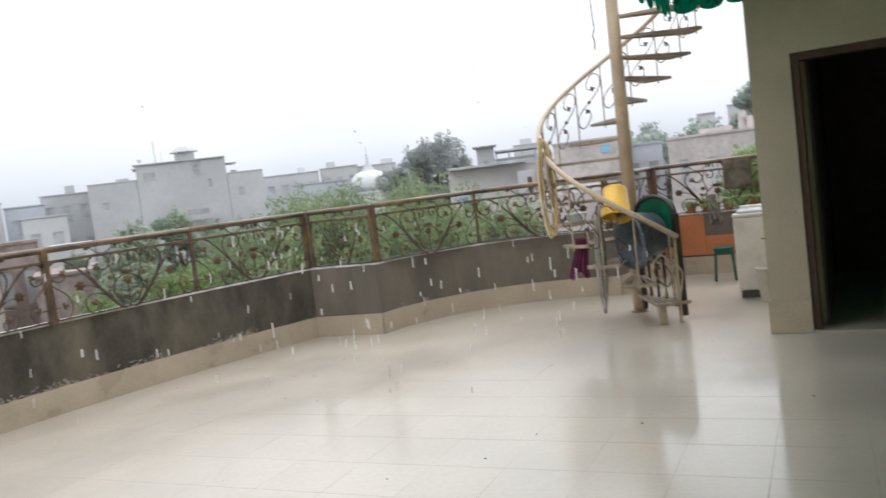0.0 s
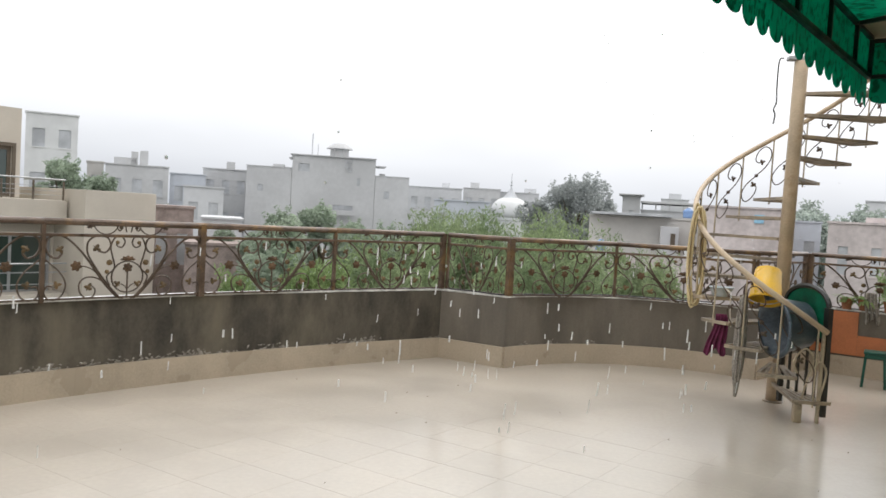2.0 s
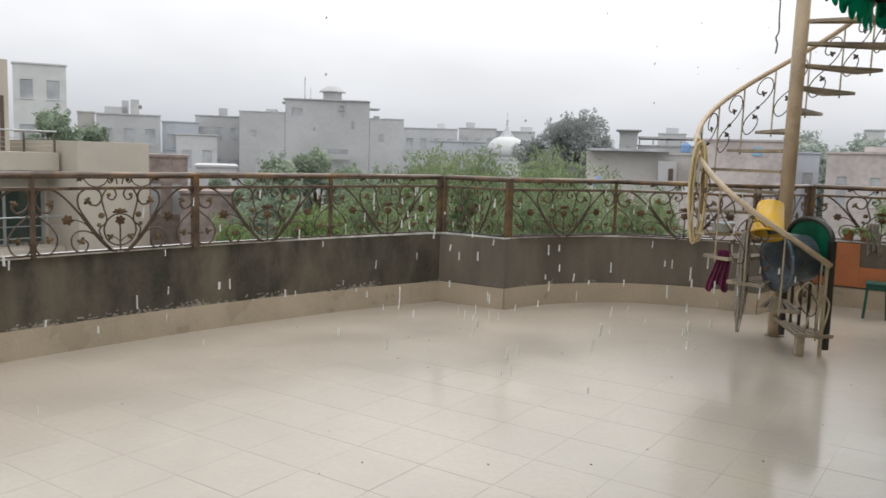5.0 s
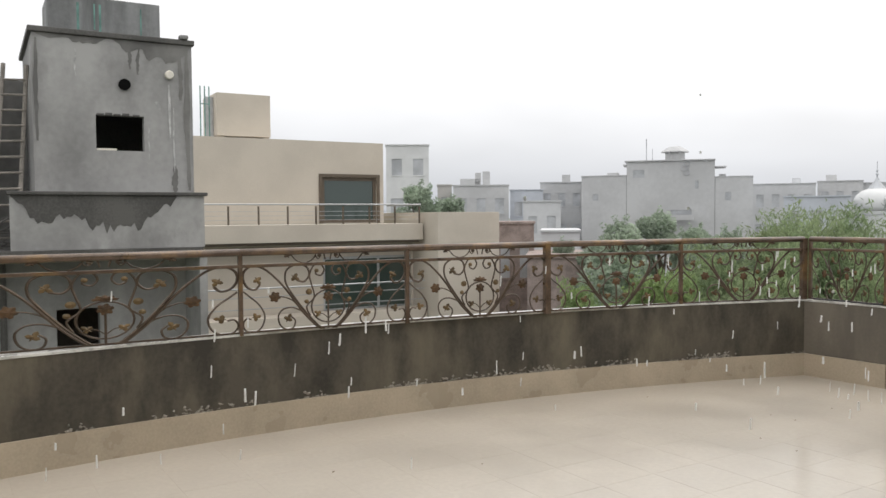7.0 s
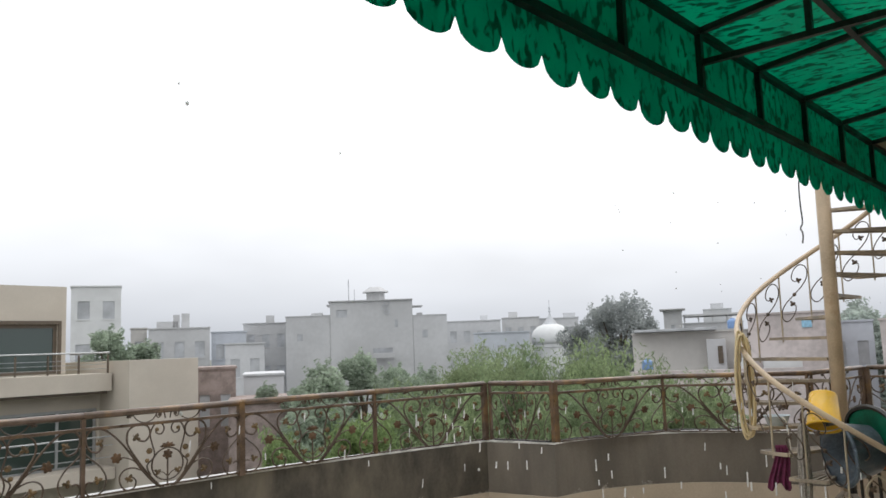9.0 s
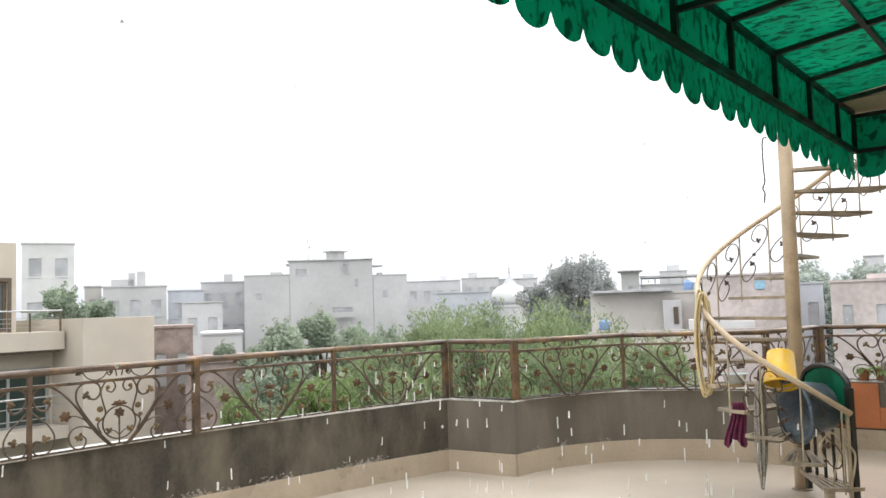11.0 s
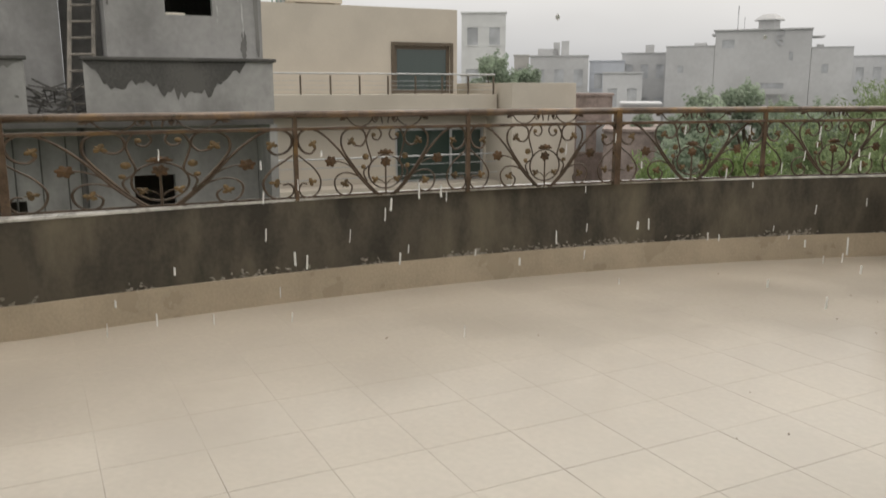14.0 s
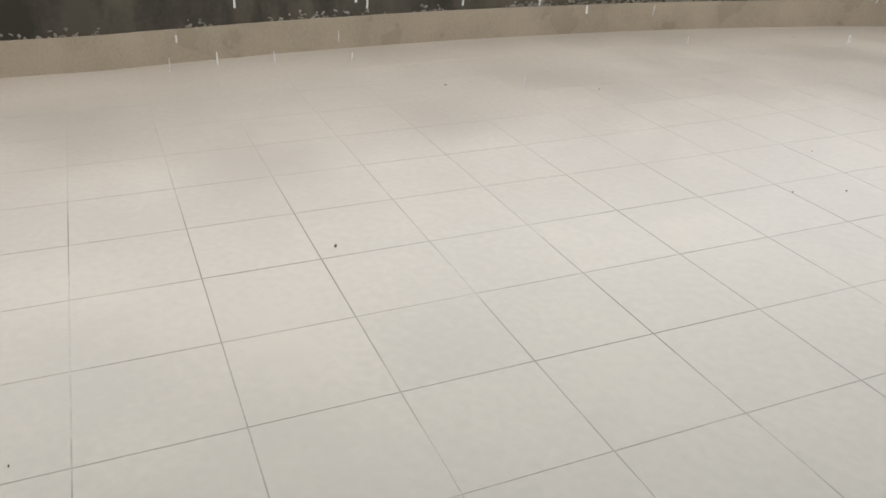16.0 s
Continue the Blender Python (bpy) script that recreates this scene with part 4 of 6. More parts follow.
for _ in range(64):
    a = Vector((-16.4 - rnd.random() * 0.6, -0.45 + rnd.random() * 0.75, 0.98 + rnd.random() * 0.5))
    tube(scrap, [a, a + Vector((rnd.uniform(-0.3, 0.3), rnd.uniform(-0.5, 0.5), rnd.uniform(-0.15, 0.3)))], 0.018, 4)
sc = part("scrap_wood_pile", scrap, M_GREYDARK)
sc.matrix_basis = FR
tagged(sc, "tangled pile of grey scrap sticks and wire", "scrap pile", kind="stuff")

# beige house
beige = thing("beige_house", FR, "modern beige rendered house with steel balcony rail and tinted windows", "house")
BU = -29.3
part("upper_wall", pierced(B(), 5.2, 14.0, 1.29, 4.44, BU - 0.25, BU, [(11.4, 13.7, 1.32, 3.08)]), M_BEIGE, beige)
part("side_wall", boxed((BU - 8, 13.75, 1.29), (BU - 0.255, 14.0, 4.44)), M_BEIGE, beige)
part("roof", boxed((BU - 8, 5.2, 4.30), (BU - 0.255, 13.74, 4.40)), M_BEIGE, beige)
part("roof_tank", boxed((BU - 3.4, 7.8, 4.62), (BU - 1.3, 9.85, 6.22), 0.02), M_BEIGE, beige, "square beige roof tank on short piers")
for v in (7.85, 9.6):
    part("pier", boxed((BU - 3.3, v, 4.405), (BU - 1.4, v + 0.22, 4.615)), M_BEIGE, beige)
# dark brown board gives the gap between the piers its shade by colour
part("slot_wall", boxed((BU - 2.4, 8.08, 4.405), (BU - 2.2, 9.59, 4.615)), M_SHUTTER, beige, "dark board as the shaded slot under the tank")
part("tin_sheet", boxed((BU - 1.8, 7.45, 4.62), (BU - 1.77, 7.79, 6.1), 0.004), M_STEEL, beige, "pale sheet beside the tank")
for k in range(3):
    part("rebar", tube(B(), [(BU - 0.9, 7.1 + 0.16 * k, 4.405), (BU - 0.9, 7.1 + 0.16 * k, 6.35)], 0.024, 5), M_TEALSTREAK, beige, "teal-painted roof rod")
part("rebar", tube(B(), [(BU - 0.9, 7.1, 5.7), (BU - 0.9, 7.42, 5.7)], 0.018, 5), M_TEALSTREAK, beige)
window(beige, BU, 11.4, 13.7, 1.32, 3.08, 0.13, M_SHUTTER, (), 0.12, "brown-framed sliding window with tinted glass")
part("window_surround", pierced(B(), 11.28, 13.82, 1.30, 3.20, BU + 0.002, BU + 0.05, [(11.4, 13.7, 1.301, 3.08)]), M_SHUTTER, beige)
part("balcony_slab", boxed((BU + 0.06, 6.0, 0.66), (-27.5, 14.8, 1.28), 0.01), M_BEIGE, beige)
part("ceiling_line", boxed((BU + 0.06, 6.0, 0.56), (-27.62, 14.7, 0.655)), M_SHUTTER, beige)
part("lower_wall", pierced(B(), 5.2, 14.89, GROUND, 0.55, -28.75, -28.5, [(11.1, 14.78, -2.0, 0.05)]), M_BEIGE, beige)
window(beige, -28.5, 11.1, 14.78, -2.0, 0.05, 0.1, M_STEEL, (13.4,), 0.12, "large tinted window behind a balcony rail")
part("low_block", boxed((-34, 14.9, GROUND), (-26.5, 17.65, 1.70), 0.015), M_BEIGE, beige)
part("low_rail", tube(B(), [(-27.4, 6.0, -0.9), (-27.4, 14.8, -0.9)], 0.03, 6), M_STEEL, beige)
part("low_slab", boxed((BU + 0.9, 5.2, -2.35), (-27.3, 14.85, -1.95)), M_BEIGE, beige)
for k in range(2):
    part("rail_wire", tube(B(), [(-27.4, 6.0, -1.6 + 0.4 * k), (-27.4, 14.8, -1.6 + 0.4 * k)], 0.022, 4), M_STEEL, beige)
part("handrail", tube(B(), [(-27.6, 6.0, 2.0), (-27.6, 14.75, 2.0)], 0.026, 6), M_STEEL, beige)
part("handrail", tube(B(), [(-27.6, 14.75, 2.0), (-30.5, 14.75, 2.0)], 0.035, 6), M_STEEL, beige)
for k in range(9):
    v = 6.3 + 1.05 * k
    part("baluster", boxed((-27.63, v - 0.025, 1.285), (-27.57, v + 0.025, 1.93)), M_SHUTTER, beige)
for k in range(3):
    part("rail_wire", tube(B(), [(-27.6, 6.0, 1.45 + 0.15 * k), (-27.6, 14.75, 1.45 + 0.15 * k)], 0.012, 4), M_STEEL, beige)


def town_house(name, az0, az1, el, d, mat, label, rows=2, cols=3, deep=8.0, parapet=0.5, roof=(), win=0.9):
    """A far house with flat roof, facing the terrace, between two bearings (degrees left of +Y)."""
    am = radians((az0 + az1) / 2)
    w = 2 * d * math.tan(radians(abs(az0 - az1) / 2))
    top = 1.5 + d * math.tan(radians(el))
    m = Matrix.Translation((-math.sin(am) * d, math.cos(am) * d, GROUND)) @ Matrix.Rotation(am, 4, "Z")
    h = top - GROUND
    root = thing(name, m, label, "house", "far town houses")
    sp = w / cols
    holes = []
    for r in range(rows):
        z1 = h - 1.0 - 3.0 * r
        for c in range(cols):
            x = -w / 2 + sp * (c + 0.5)
            ww = min(win, sp * 0.6) * (0.8 + 0.4 * ((c * 3 + r) % 3) / 2)
            holes.append((x - ww / 2, x + ww / 2, z1 - 1.25, z1))
    rot = Matrix(((0, 1, 0, 0), (-1, 0, 0, 0), (0, 0, 1, 0), (0, 0, 0, 1)))
    part("front_wall", pierced(B(), -w / 2, w / 2, 0, h, -0.3, 0, holes), mat, root).matrix_basis = rot
    part("body", boxed((-w / 2 + 0.02, 0.35, 0), (w / 2 - 0.02, deep, h - 0.25)), mat, root)
    for a, b, c, e in holes:
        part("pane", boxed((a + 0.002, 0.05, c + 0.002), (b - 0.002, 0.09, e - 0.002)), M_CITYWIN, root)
        part("sill", boxed((a - 0.05, -0.05, c - 0.08), (b + 0.05, -0.005, c - 0.02)), mat, root)
    part("roof_edge", boxed((-w / 2 - 0.06, -0.08, h + 0.005), (w / 2 + 0.06, deep, h + 0.10)), mat, root)
    for x, y, sx, sz in roof:
        part("roof_room", boxed((w * x - sx / 2, y, h + 0.125), (w * x + sx / 2, y + 2.5, h + 0.125 + sz)), mat, root)
    return root


G_, P_, C_, BL_ = M_CITY
GT = "grey rendered town house with flat roof in rain haze"
town_house("town_house", 36.2, 33.2, 5.0, 62, M_DOME, "white four-window apartment block standing above its neighbours", 3, 2, 6, win=1.6)
town_house("town_house", 32.6, 31.6, 2.2, 70, C_, "narrow cream house with flat roof", 2, 1)
town_house("town_house", 31.5, 27.6, 2.15, 66, G_, GT, 2, 3, roof=((-0.2, 1, 1.6, 0.5), (0.1, 1, 0.6, 1.1), (-0.05, 1, 0.5, 1.0)))
town_house("town_house", 27.5, 25.2, 1.8, 72, BL_, "bluish plastered house with flat roof", 2, 2)
town_house("town_house", 26.6, 24.0, 1.0, 58, P_, "pale low house with small windows", 2, 2)
town_house("town_house", 25.4, 22.4, 2.3, 80, G_, GT, 2, 3, roof=((0.1, 1, 0.8, 0.7),))


def high(el, d):
    """Height over the ground of what stands d away at that elevation."""
    return 1.5 + d * math.tan(radians(el)) - GROUND


def across(az, d, mid):
    """Place along a front that faces the terrace at bearing mid."""
    return d * math.tan(radians(mid - az))


CD, CM = 75, 16.9
cm = Matrix.Translation((-math.sin(radians(CM)) * CD, math.cos(radians(CM)) * CD, GROUND)) @ Matrix.Rotation(radians(CM), 4, "Z")
central = thing("town_house", cm, "broad plain grey building with raised middle, cupola and masts", "house", "far town houses")
ROT_FRONT = Matrix(((0, 1, 0, 0), (-1, 0, 0, 0), (0, 0, 1, 0), (0, 0, 0, 1)))


def wing(az0, az1, el, y0, deep, holes, lip):
    """A flat-roofed wing of the broad building; holes are (bearing, elevation, width, height)."""
    x0, x1, h = across(az0, CD, CM), across(az1, CD, CM), high(el, CD)
    cut_ = [(across(a, CD, CM) - w / 2, across(a, CD, CM) + w / 2, high(e, CD) - hh, high(e, CD)) for a, e, w, hh in holes]
    front = part("front_wall", pierced(B(), x0, x1, 0, h, -0.35, 0, cut_), G_, central)
    front.matrix_basis = Matrix.Translation((0, y0, 0)) @ ROT_FRONT
    part("body", boxed((x0 + 0.02, y0 + 0.4, 0), (x1 - 0.02, y0 + deep, h - 0.3)), G_, central)
    for a, b, c, e in cut_:
        part("pane", boxed((a + 0.002, y0 + 0.05, c + 0.002), (b - 0.002, y0 + 0.09, e - 0.002)), M_CITYWIN, central)
    part("roof_edge", boxed((x0 - lip, y0 - lip, h + 0.005), (x1 + lip * 0.3, y0 + deep, h + 0.10)), G_, central)


wing(22.55, 19.52, 2.70, 0.0, 9, ((21.6, 1.5, 0.5, 0.6),), 0.04)
wing(19.5, 13.75, 3.66, -0.02, 8, ((18.7, 3.1, 1.0, 0.7), (14.9, 2.3, 0.3, 0.7), (15.9, 0.35, 1.8, 0.6)), 0.18)
wing(13.73, 11.35, 2.50, 0.05, 9, ((12.9, 1.5, 0.5, 0.7),), 0.04)
RX = lambda a: across(a, CD, CM)
part("roof_room", boxed((RX(20.9), 2, high(2.70, CD) + 0.105), (RX(20.15), 4, high(3.02, CD))), G_, central)
part("roof_room", boxed((RX(13.3), 3, high(2.50, CD) + 0.105), (RX(12.9), 4, high(2.82, CD))), G_, central)
part("parapet_step", boxed((RX(12.75), 1, high(2.50, CD) + 0.105), (RX(11.6), 5, high(2.62, CD))), G_, central)
part("canopy", boxed((RX(13.73), 0.2, high(3.20, CD)), (RX(13.0), 3, high(3.26, CD))), G_, central)
part("canopy", boxed((RX(19.75), 0.2, high(3.42, CD)), (RX(19.51), 3, high(3.50, CD))), G_, central)
part("balcony", boxed((RX(16.6), -0.95, high(-0.35, CD)), (RX(15.1), -0.4, high(0.0, CD)), 0.03), G_, central, "small grey balcony front")
part("cupola_drum", lathe(B(), [(0.92, 0), (0.92, 0.72)], 8, Matrix.Translation((RX(16.3), 1.4, high(3.66, CD) + 0.11)) @ Matrix.Rotation(0.39, 4, "Z")), G_, central)
part("cupola_roof", lathe(B(), [(1.30, 0), (1.22, 0.10), (0.62, 0.48), (0.50, 0.52), (0.05, 0.56)], 8, Matrix.Translation((RX(16.3), 1.4, high(3.66, CD) + 0.84)) @ Matrix.Rotation(0.39, 4, "Z")), G_, central)
for k in range(3):
    part("lattice", lathe(B(), [(0.26, 0), (0.26, 0.05), (0.20, 0.05), (0.20, 0)], 14, Matrix.Translation((RX(15.55 + 0.18 * (k % 2)), -0.06, high(3.45 - 0.28 * k, CD))) @ Matrix.Rotation(math.pi / 2, 4, "X"), cap=False), M_CITYWIN, central)
part("mast", tube(B(), [(RX(18.2), 0.8, high(3.66, CD) + 0.11), (RX(18.2), 0.8, high(5.25, CD))], 0.045, 5), M_CITYWIN, central)
part("mast", tube(B(), [(RX(17.8), 0.8, high(3.66, CD) + 0.11), (RX(17.8), 0.8, high(4.55, CD))], 0.03, 5), M_CITYWIN, central)
town_house("town_house", 11.4, 7.6, 1.95, 88, P_, "pale far house with flat roof", 2, 4, roof=((0.2, 1, 0.8, 0.5),))
town_house("town_house", 9.5, 5.6, 1.1, 66, BL_, "low bluish house behind the trees", 1, 3)
town_house("town_house", 7.5, 4.9, 2.05, 92, G_, GT, 2, 3, roof=((-0.2, 1, 1, 0.6),))
town_house("town_house", 5.2, 2.2, 1.9, 95, P_, "pale far house with stepped roof", 2, 3, roof=((0.3, 1, 1.4, 0.5),))
LONG_D = 50
long_ = town_house("town_house", -1.4, -9.4, 0.62, LONG_D, C_, "pale long low building with a dark overhanging roof slab", 0, 3)
lh, LM = high(0.62, LONG_D), -5.4
part("overhang", boxed((across(-1.6, LONG_D, LM), -1.0, lh + 0.125), (across(-6.9, LONG_D, LM), 3.0, lh + 0.27), 0.02), M_CITYWIN, long_, "dark grey overhanging slab")
part("porch_room", boxed((across(-6.2, LONG_D, LM), -1.8, 0), (across(-7.35, LONG_D, LM), -0.32, high(0.14, LONG_D)), 0.02), P_, long_, "white stair head with a dark door")
part("porch_door", boxed((across(-6.85, LONG_D, LM), -1.86, high(-1.4, LONG_D)), (across(-7.15, LONG_D, LM), -1.81, high(-0.3, LONG_D))), M_SHUTTER, long_, "dark door")
part("wall_top", boxed((across(-1.4, LONG_D, LM), -6.0, 0), (across(-11.5, LONG_D, LM), -5.7, high(-1.62, LONG_D))), M_CITYBRICK, long_, "reddish brick yard wall")
for a_, e_, w_ in ((-8.2, -1.05, 0.5), (-9.6, -1.1, 0.35), (-10.6, -1.2, 0.6)):
    part("roof_box", boxed((across(a_, LONG_D, LM) - w_, -5.5, high(-1.9, LONG_D)), (across(a_, LONG_D, LM) + w_, -4.6, high(e_, LONG_D)), 0.03), M_DOME, long_, "pale box on the low roof")
small = town_house("town_house", -3.55, -4.75, 2.05, 64, G_, "small grey roof house with overhanging slab", 1, 1, 4, win=0.4)
part("cap_roof", boxed((-0.95, -0.5, high(2.05, 64) + 0.125), (0.95, 3.0, high(2.05, 64) + 0.22), 0.02), G_, small)
canopy_ = town_house("town_house", -4.8, -8.6, 1.15, 66, P_, "pale house under a thin flat canopy on posts", 0, 3)
ch_ = high(1.66, 66)
cw_ = 66 * math.tan(radians(1.9))
part("canopy", boxed((-cw_, -0.5, ch_), (cw_, 4, ch_ + 0.16), 0.02), G_, canopy_, "thin flat roof canopy")
for k in range(5):
    x_ = -cw_ * 0.95 + cw_ * 1.9 * k / 4
    part("post", boxed((x_ - 0.05, -0.2, high(1.15, 66) + 0.125), (x_ + 0.05, -0.1, ch_ - 0.002)), G_, canopy_)
town_house("town_house", -6.1, -7.9, 2.0, 110, P_, "stepped pale far block in the haze", 0, 2, roof=((0.0, 1, 1.6, 0.7),))
brick_ = town_house("town_house", -8.9, -14.2, 1.62, 45, M_CITYBRICK, "pinkish brick house with a small sky-blue panel", 0, 3)
part("blue_panel", boxed((across(-12.15, 45, -11.55), -0.07, high(0.7, 45)), (across(-12.75, 45, -11.55), -0.02, high(1.25, 45)), 0.01), M_SKYPANEL, brick_, "sky-blue panel on the wall")
town_house("town_house", -13.6, -16.2, 0.9, 48, BL_, "low bluish house with flat roof", 1, 2)
town_house("town_house", -16.6, -26.0, 0.95, 40, M_CITYBRICK, "long weathered brick building with roof room", 1, 5, roof=((-0.17, 1, 1.5, 0.22), (0.10, 1, 1.5, 0.55), (0.02, 1, 0.35, 0.8)), win=0.5)
town_house("town_house", -18.6, -19.7, 2.4, 70, P_, "pale tall far block", 2, 2)
town_house("town_house", -20.5, -22.0, 2.75, 80, P_, "pale tall far block behind the trees", 1, 2)
town_house("brick_shed", 28.6, 25.9, -0.5, 34, M_BRICK, "small weathered brick house below the terrace", 1, 2, 5, win=0.5)
town_house("brick_shed", 26.4, 22.4, -2.9, 30, M_BRICK, "low reddish brick house among the trees", 0, 3, 5)
town_house("town_house", 25.4, 22.7, -1.1, 40, P_, "low pale house with a flat wet roof", 1, 2, 6, win=0.7)

# mosque dome
dm = Matrix.Translation((-math.sin(radians(4.15)) * 74, math.cos(radians(4.15)) * 74, 0.95))
mosque = thing("mosque_dome", dm, "white mosque dome with a dark finial on a low drum", "dome")
part("drum", lathe(B(), [(1.52, -4.0), (1.55, 0.45), (1.62, 0.5), (1.64, 0.75)], 28), M_DOME, mosque, smooth=False)
part("dome", lathe(B(), [(1.64, 0.75), (1.74, 1.15), (1.72, 1.6), (1.50, 2.05), (1.10, 2.38), (0.6, 2.56), (0.3, 2.6)], 28), M_DOME, mosque, smooth=True)
part("finial", lathe(B(), [(0.72, 2.48), (0.54, 2.7), (0.2, 3.2), (0.06, 3.5), (0.05, 3.6), (0.13, 3.72), (0.05, 3.85), (0.10, 4.0), (0.03, 4.15), (0.02, 4.75)], 12), M_CITYWIN, mosque)


def water_tank(az, d, el, size, label):
    m = Matrix.Translation((-math.sin(radians(az)) * d, math.cos(radians(az)) * d, 1.5 + d * math.tan(radians(el)))) @ Matrix.Diagonal((size, size, size, 1))
    root = thing("water_tank", m, label, "water tank", "blue roof tanks")
    part("body", lathe(B(), [(0.4, 0), (0.42, 0.12), (0.40, 0.2), (0.42, 0.3), (0.40, 0.4), (0.42, 0.5), (0.4, 0.6), (0.2, 0.75)], 18), M_BLUE, root, smooth=True)
    part("lid", lathe(B(), [(0.17, 0.74), (0.17, 0.80), (0.12, 0.83)], 14), M_BLUE, root)


water_tank(-7.95, 52, 0.80, 0.75, "blue plastic water tank on the long low roof")
water_tank(-2.3, 44.2, -1.72, 0.7, "small blue water tank behind the brick yard wall")


def leaf_cloud(bm, blobs, count, size, seed, droop=0.3, slim=0.42, upright=0.0):
    rnd = random.Random(seed)
    weights = [b[3] ** 2 for b in blobs]
    for _ in range(count):
        x, y, z, r = rnd.choices(blobs, weights)[0]
        while True:
            q = Vector((rnd.uniform(-1, 1), rnd.uniform(-1, 1), rnd.uniform(-1, 1)))
            if 0.12 < q.length < 1:
                break
        q = q.normalized() * (q.length ** 0.8)
        p = Vector((x, y, z)) + Vector((q.x * r, q.y * r, q.z * r * 0.85))
        s = size * rnd.uniform(0.5, 1.4)
        d = Vector((rnd.gauss(0, 1), rnd.gauss(0, 1), rnd.gauss(-droop, 0.8) + upright * 2.2)).normalized()
        n = d.orthogonal().normalized()
        n.rotate(Matrix.Rotation(rnd.uniform(0, 6.28), 3, d))
        e = d.cross(n)
        a, b = p - d * s, p + d * s
        l_, r_ = p + e * s * slim + n * s * 0.15, p - e * s * slim + n * s * 0.15
        vs = [bm.verts.new(k) for k in (a, l_, b, r_)]
        bm.faces.new((vs[0], vs[1], vs[2]))
        bm.faces.new((vs[0], vs[2], vs[3]))
    return bm


def tree(name, az, d, top_el, spread, mat, label, leaves=2600, size=0.12, seed=1, crown=0.6, group="trees beyond the terrace"):
    rnd = random.Random(seed)
    base = Vector((-math.sin(radians(az)) * d, math.cos(radians(az)) * d, GROUND))
    h = 1.5 + d * math.tan(radians(top_el)) - GROUND
    root = thing(name, Matrix.Translation(base), label, "tree", group)
    trunk = B()
    tip = Vector((rnd.uniform(-0.3, 0.3), rnd.uniform(-0.3, 0.3), h * 0.75))
    tube(trunk, smooth_line([(0, 0, 0), (rnd.uniform(-.15, .15), 0.05, h * 0.3), tip], 4), 0.05 * spread + 0.06, 8, 0.04)
    blobs = []
    narrow = mat in (M_LEAF, M_LEAFLIGHT)
    for k in range(30):
        a = k * 2.4 + rnd.random()
        f = rnd.uniform(0.15, 0.95)
        z = h * (1 - crown) + h * crown * rnd.uniform(0.05, 0.9)
        shrink = 1 - 0.55 * (z / h - (1 - crown)) / crown
        q = Vector((math.cos(a) * spread * f * shrink, math.sin(a) * spread * f * shrink, z))
        r = spread * (rnd.uniform(0.18, 0.34) if narrow else rnd.uniform(0.13, 0.30))
        q.z = min(q.z, h - r * 0.7)
        blobs.append((*q, r))
        s = Vector((0, 0, 1)).lerp(tip, 0.5)
        s.z = max(h * (1 - crown) * 0.8, q.z - spread * 0.8)
        tube(trunk, [s, s.lerp(q, 0.55) + Vector((0, 0, 0.1)), q], 0.03 * spread + 0.012, 5, 0.008)
    blobs.append((tip.x * 0.4, tip.y * 0.4, h - spread * 0.28, spread * 0.3))
    part("trunk", trunk, M_BARK, root)
    kw = {"slim": 0.22, "upright": 0.65} if narrow else {}
    if kw:
        size *= 0.95
        leaves = int(leaves * 1.4)
    else:
        size *= 0.6
        leaves = int(leaves * 2.5)
    bm = leaf_cloud(B(), blobs, leaves, size, seed, **kw)
    # thin sprays that break the outline
    for k in range(150 if narrow else 60):
        x, y, z, r = rnd.choice(blobs)
        d = Vector((rnd.gauss(0, 0.4), rnd.gauss(0, 0.4), rnd.uniform(0.5, 1.2))).normalized()
        s = Vector((x, y, z)) + d * r * 0.6
        n = 12
        leaf_cloud(bm, [(*(s + d * spread * (0.40 if narrow else 0.20) * j / n), size * (1.8 if narrow else 1.3)) for j in range(n)], 30, size * 0.85, seed * 100 + k, **kw)
    part("crown", bm, mat, root)
    return root


SH = "leafy green tree with drooping narrow leaves in the rain"
tree("tree", 19.8, 22, -0.25, 1.7, M_LEAFMID, SH, 5200, 0.12, 1)
tree("tree", 17.6, 26, 0.35, 1.6, M_LEAFMID, "dark round-crowned tree behind the shrubs", 5200, 0.13, 2)
tree("tree", 9.9, 19, -0.55, 1.5, M_LEAF, SH, 9920, 0.080, 3)
tree("tree", 8.4, 21, -0.25, 1.9, M_LEAF, SH, 9920, 0.080, 4)
tree("tree", 6.3, 18, -0.5, 1.9, M_LEAF, SH, 10400, 0.080, 5)
tree("tree", 2.2, 20, -0.7, 1.9, M_LEAF, SH, 9920, 0.080, 6)
tree("tree", 0.3, 19, -0.5, 1.9, M_LEAF, SH, 8960, 0.080, 7)
tree("tree", 14.2, 17, -2.6, 1.5, M_LEAF, SH, 9600, 0.080, 8)
tree("tree", 7.4, 15, -1.6, 1.5, M_LEAF, SH, 9600, 0.072, 9)
tree("tree", 1.0, 15, -1.8, 1.4, M_LEAF, SH, 9600, 0.072, 10)
tree("tree", 18.6, 14, -4.2, 1.1, M_LEAFLIGHT, "bright yellow-green young tree just below the railing", 4200, 0.09, 11)
tree("tree", 23.0, 16, -5.2, 1.1, M_LEAFLIGHT, "bright green young tree below the railing", 3800, 0.09, 12)
tree("tree", -3.4, 18, -1.6, 1.4, M_LEAF, SH, 7360, 0.080, 13)
tree("tree", 21.5, 19, -3.2, 1.5, M_LEAFMID, SH, 4200, 0.11, 14)
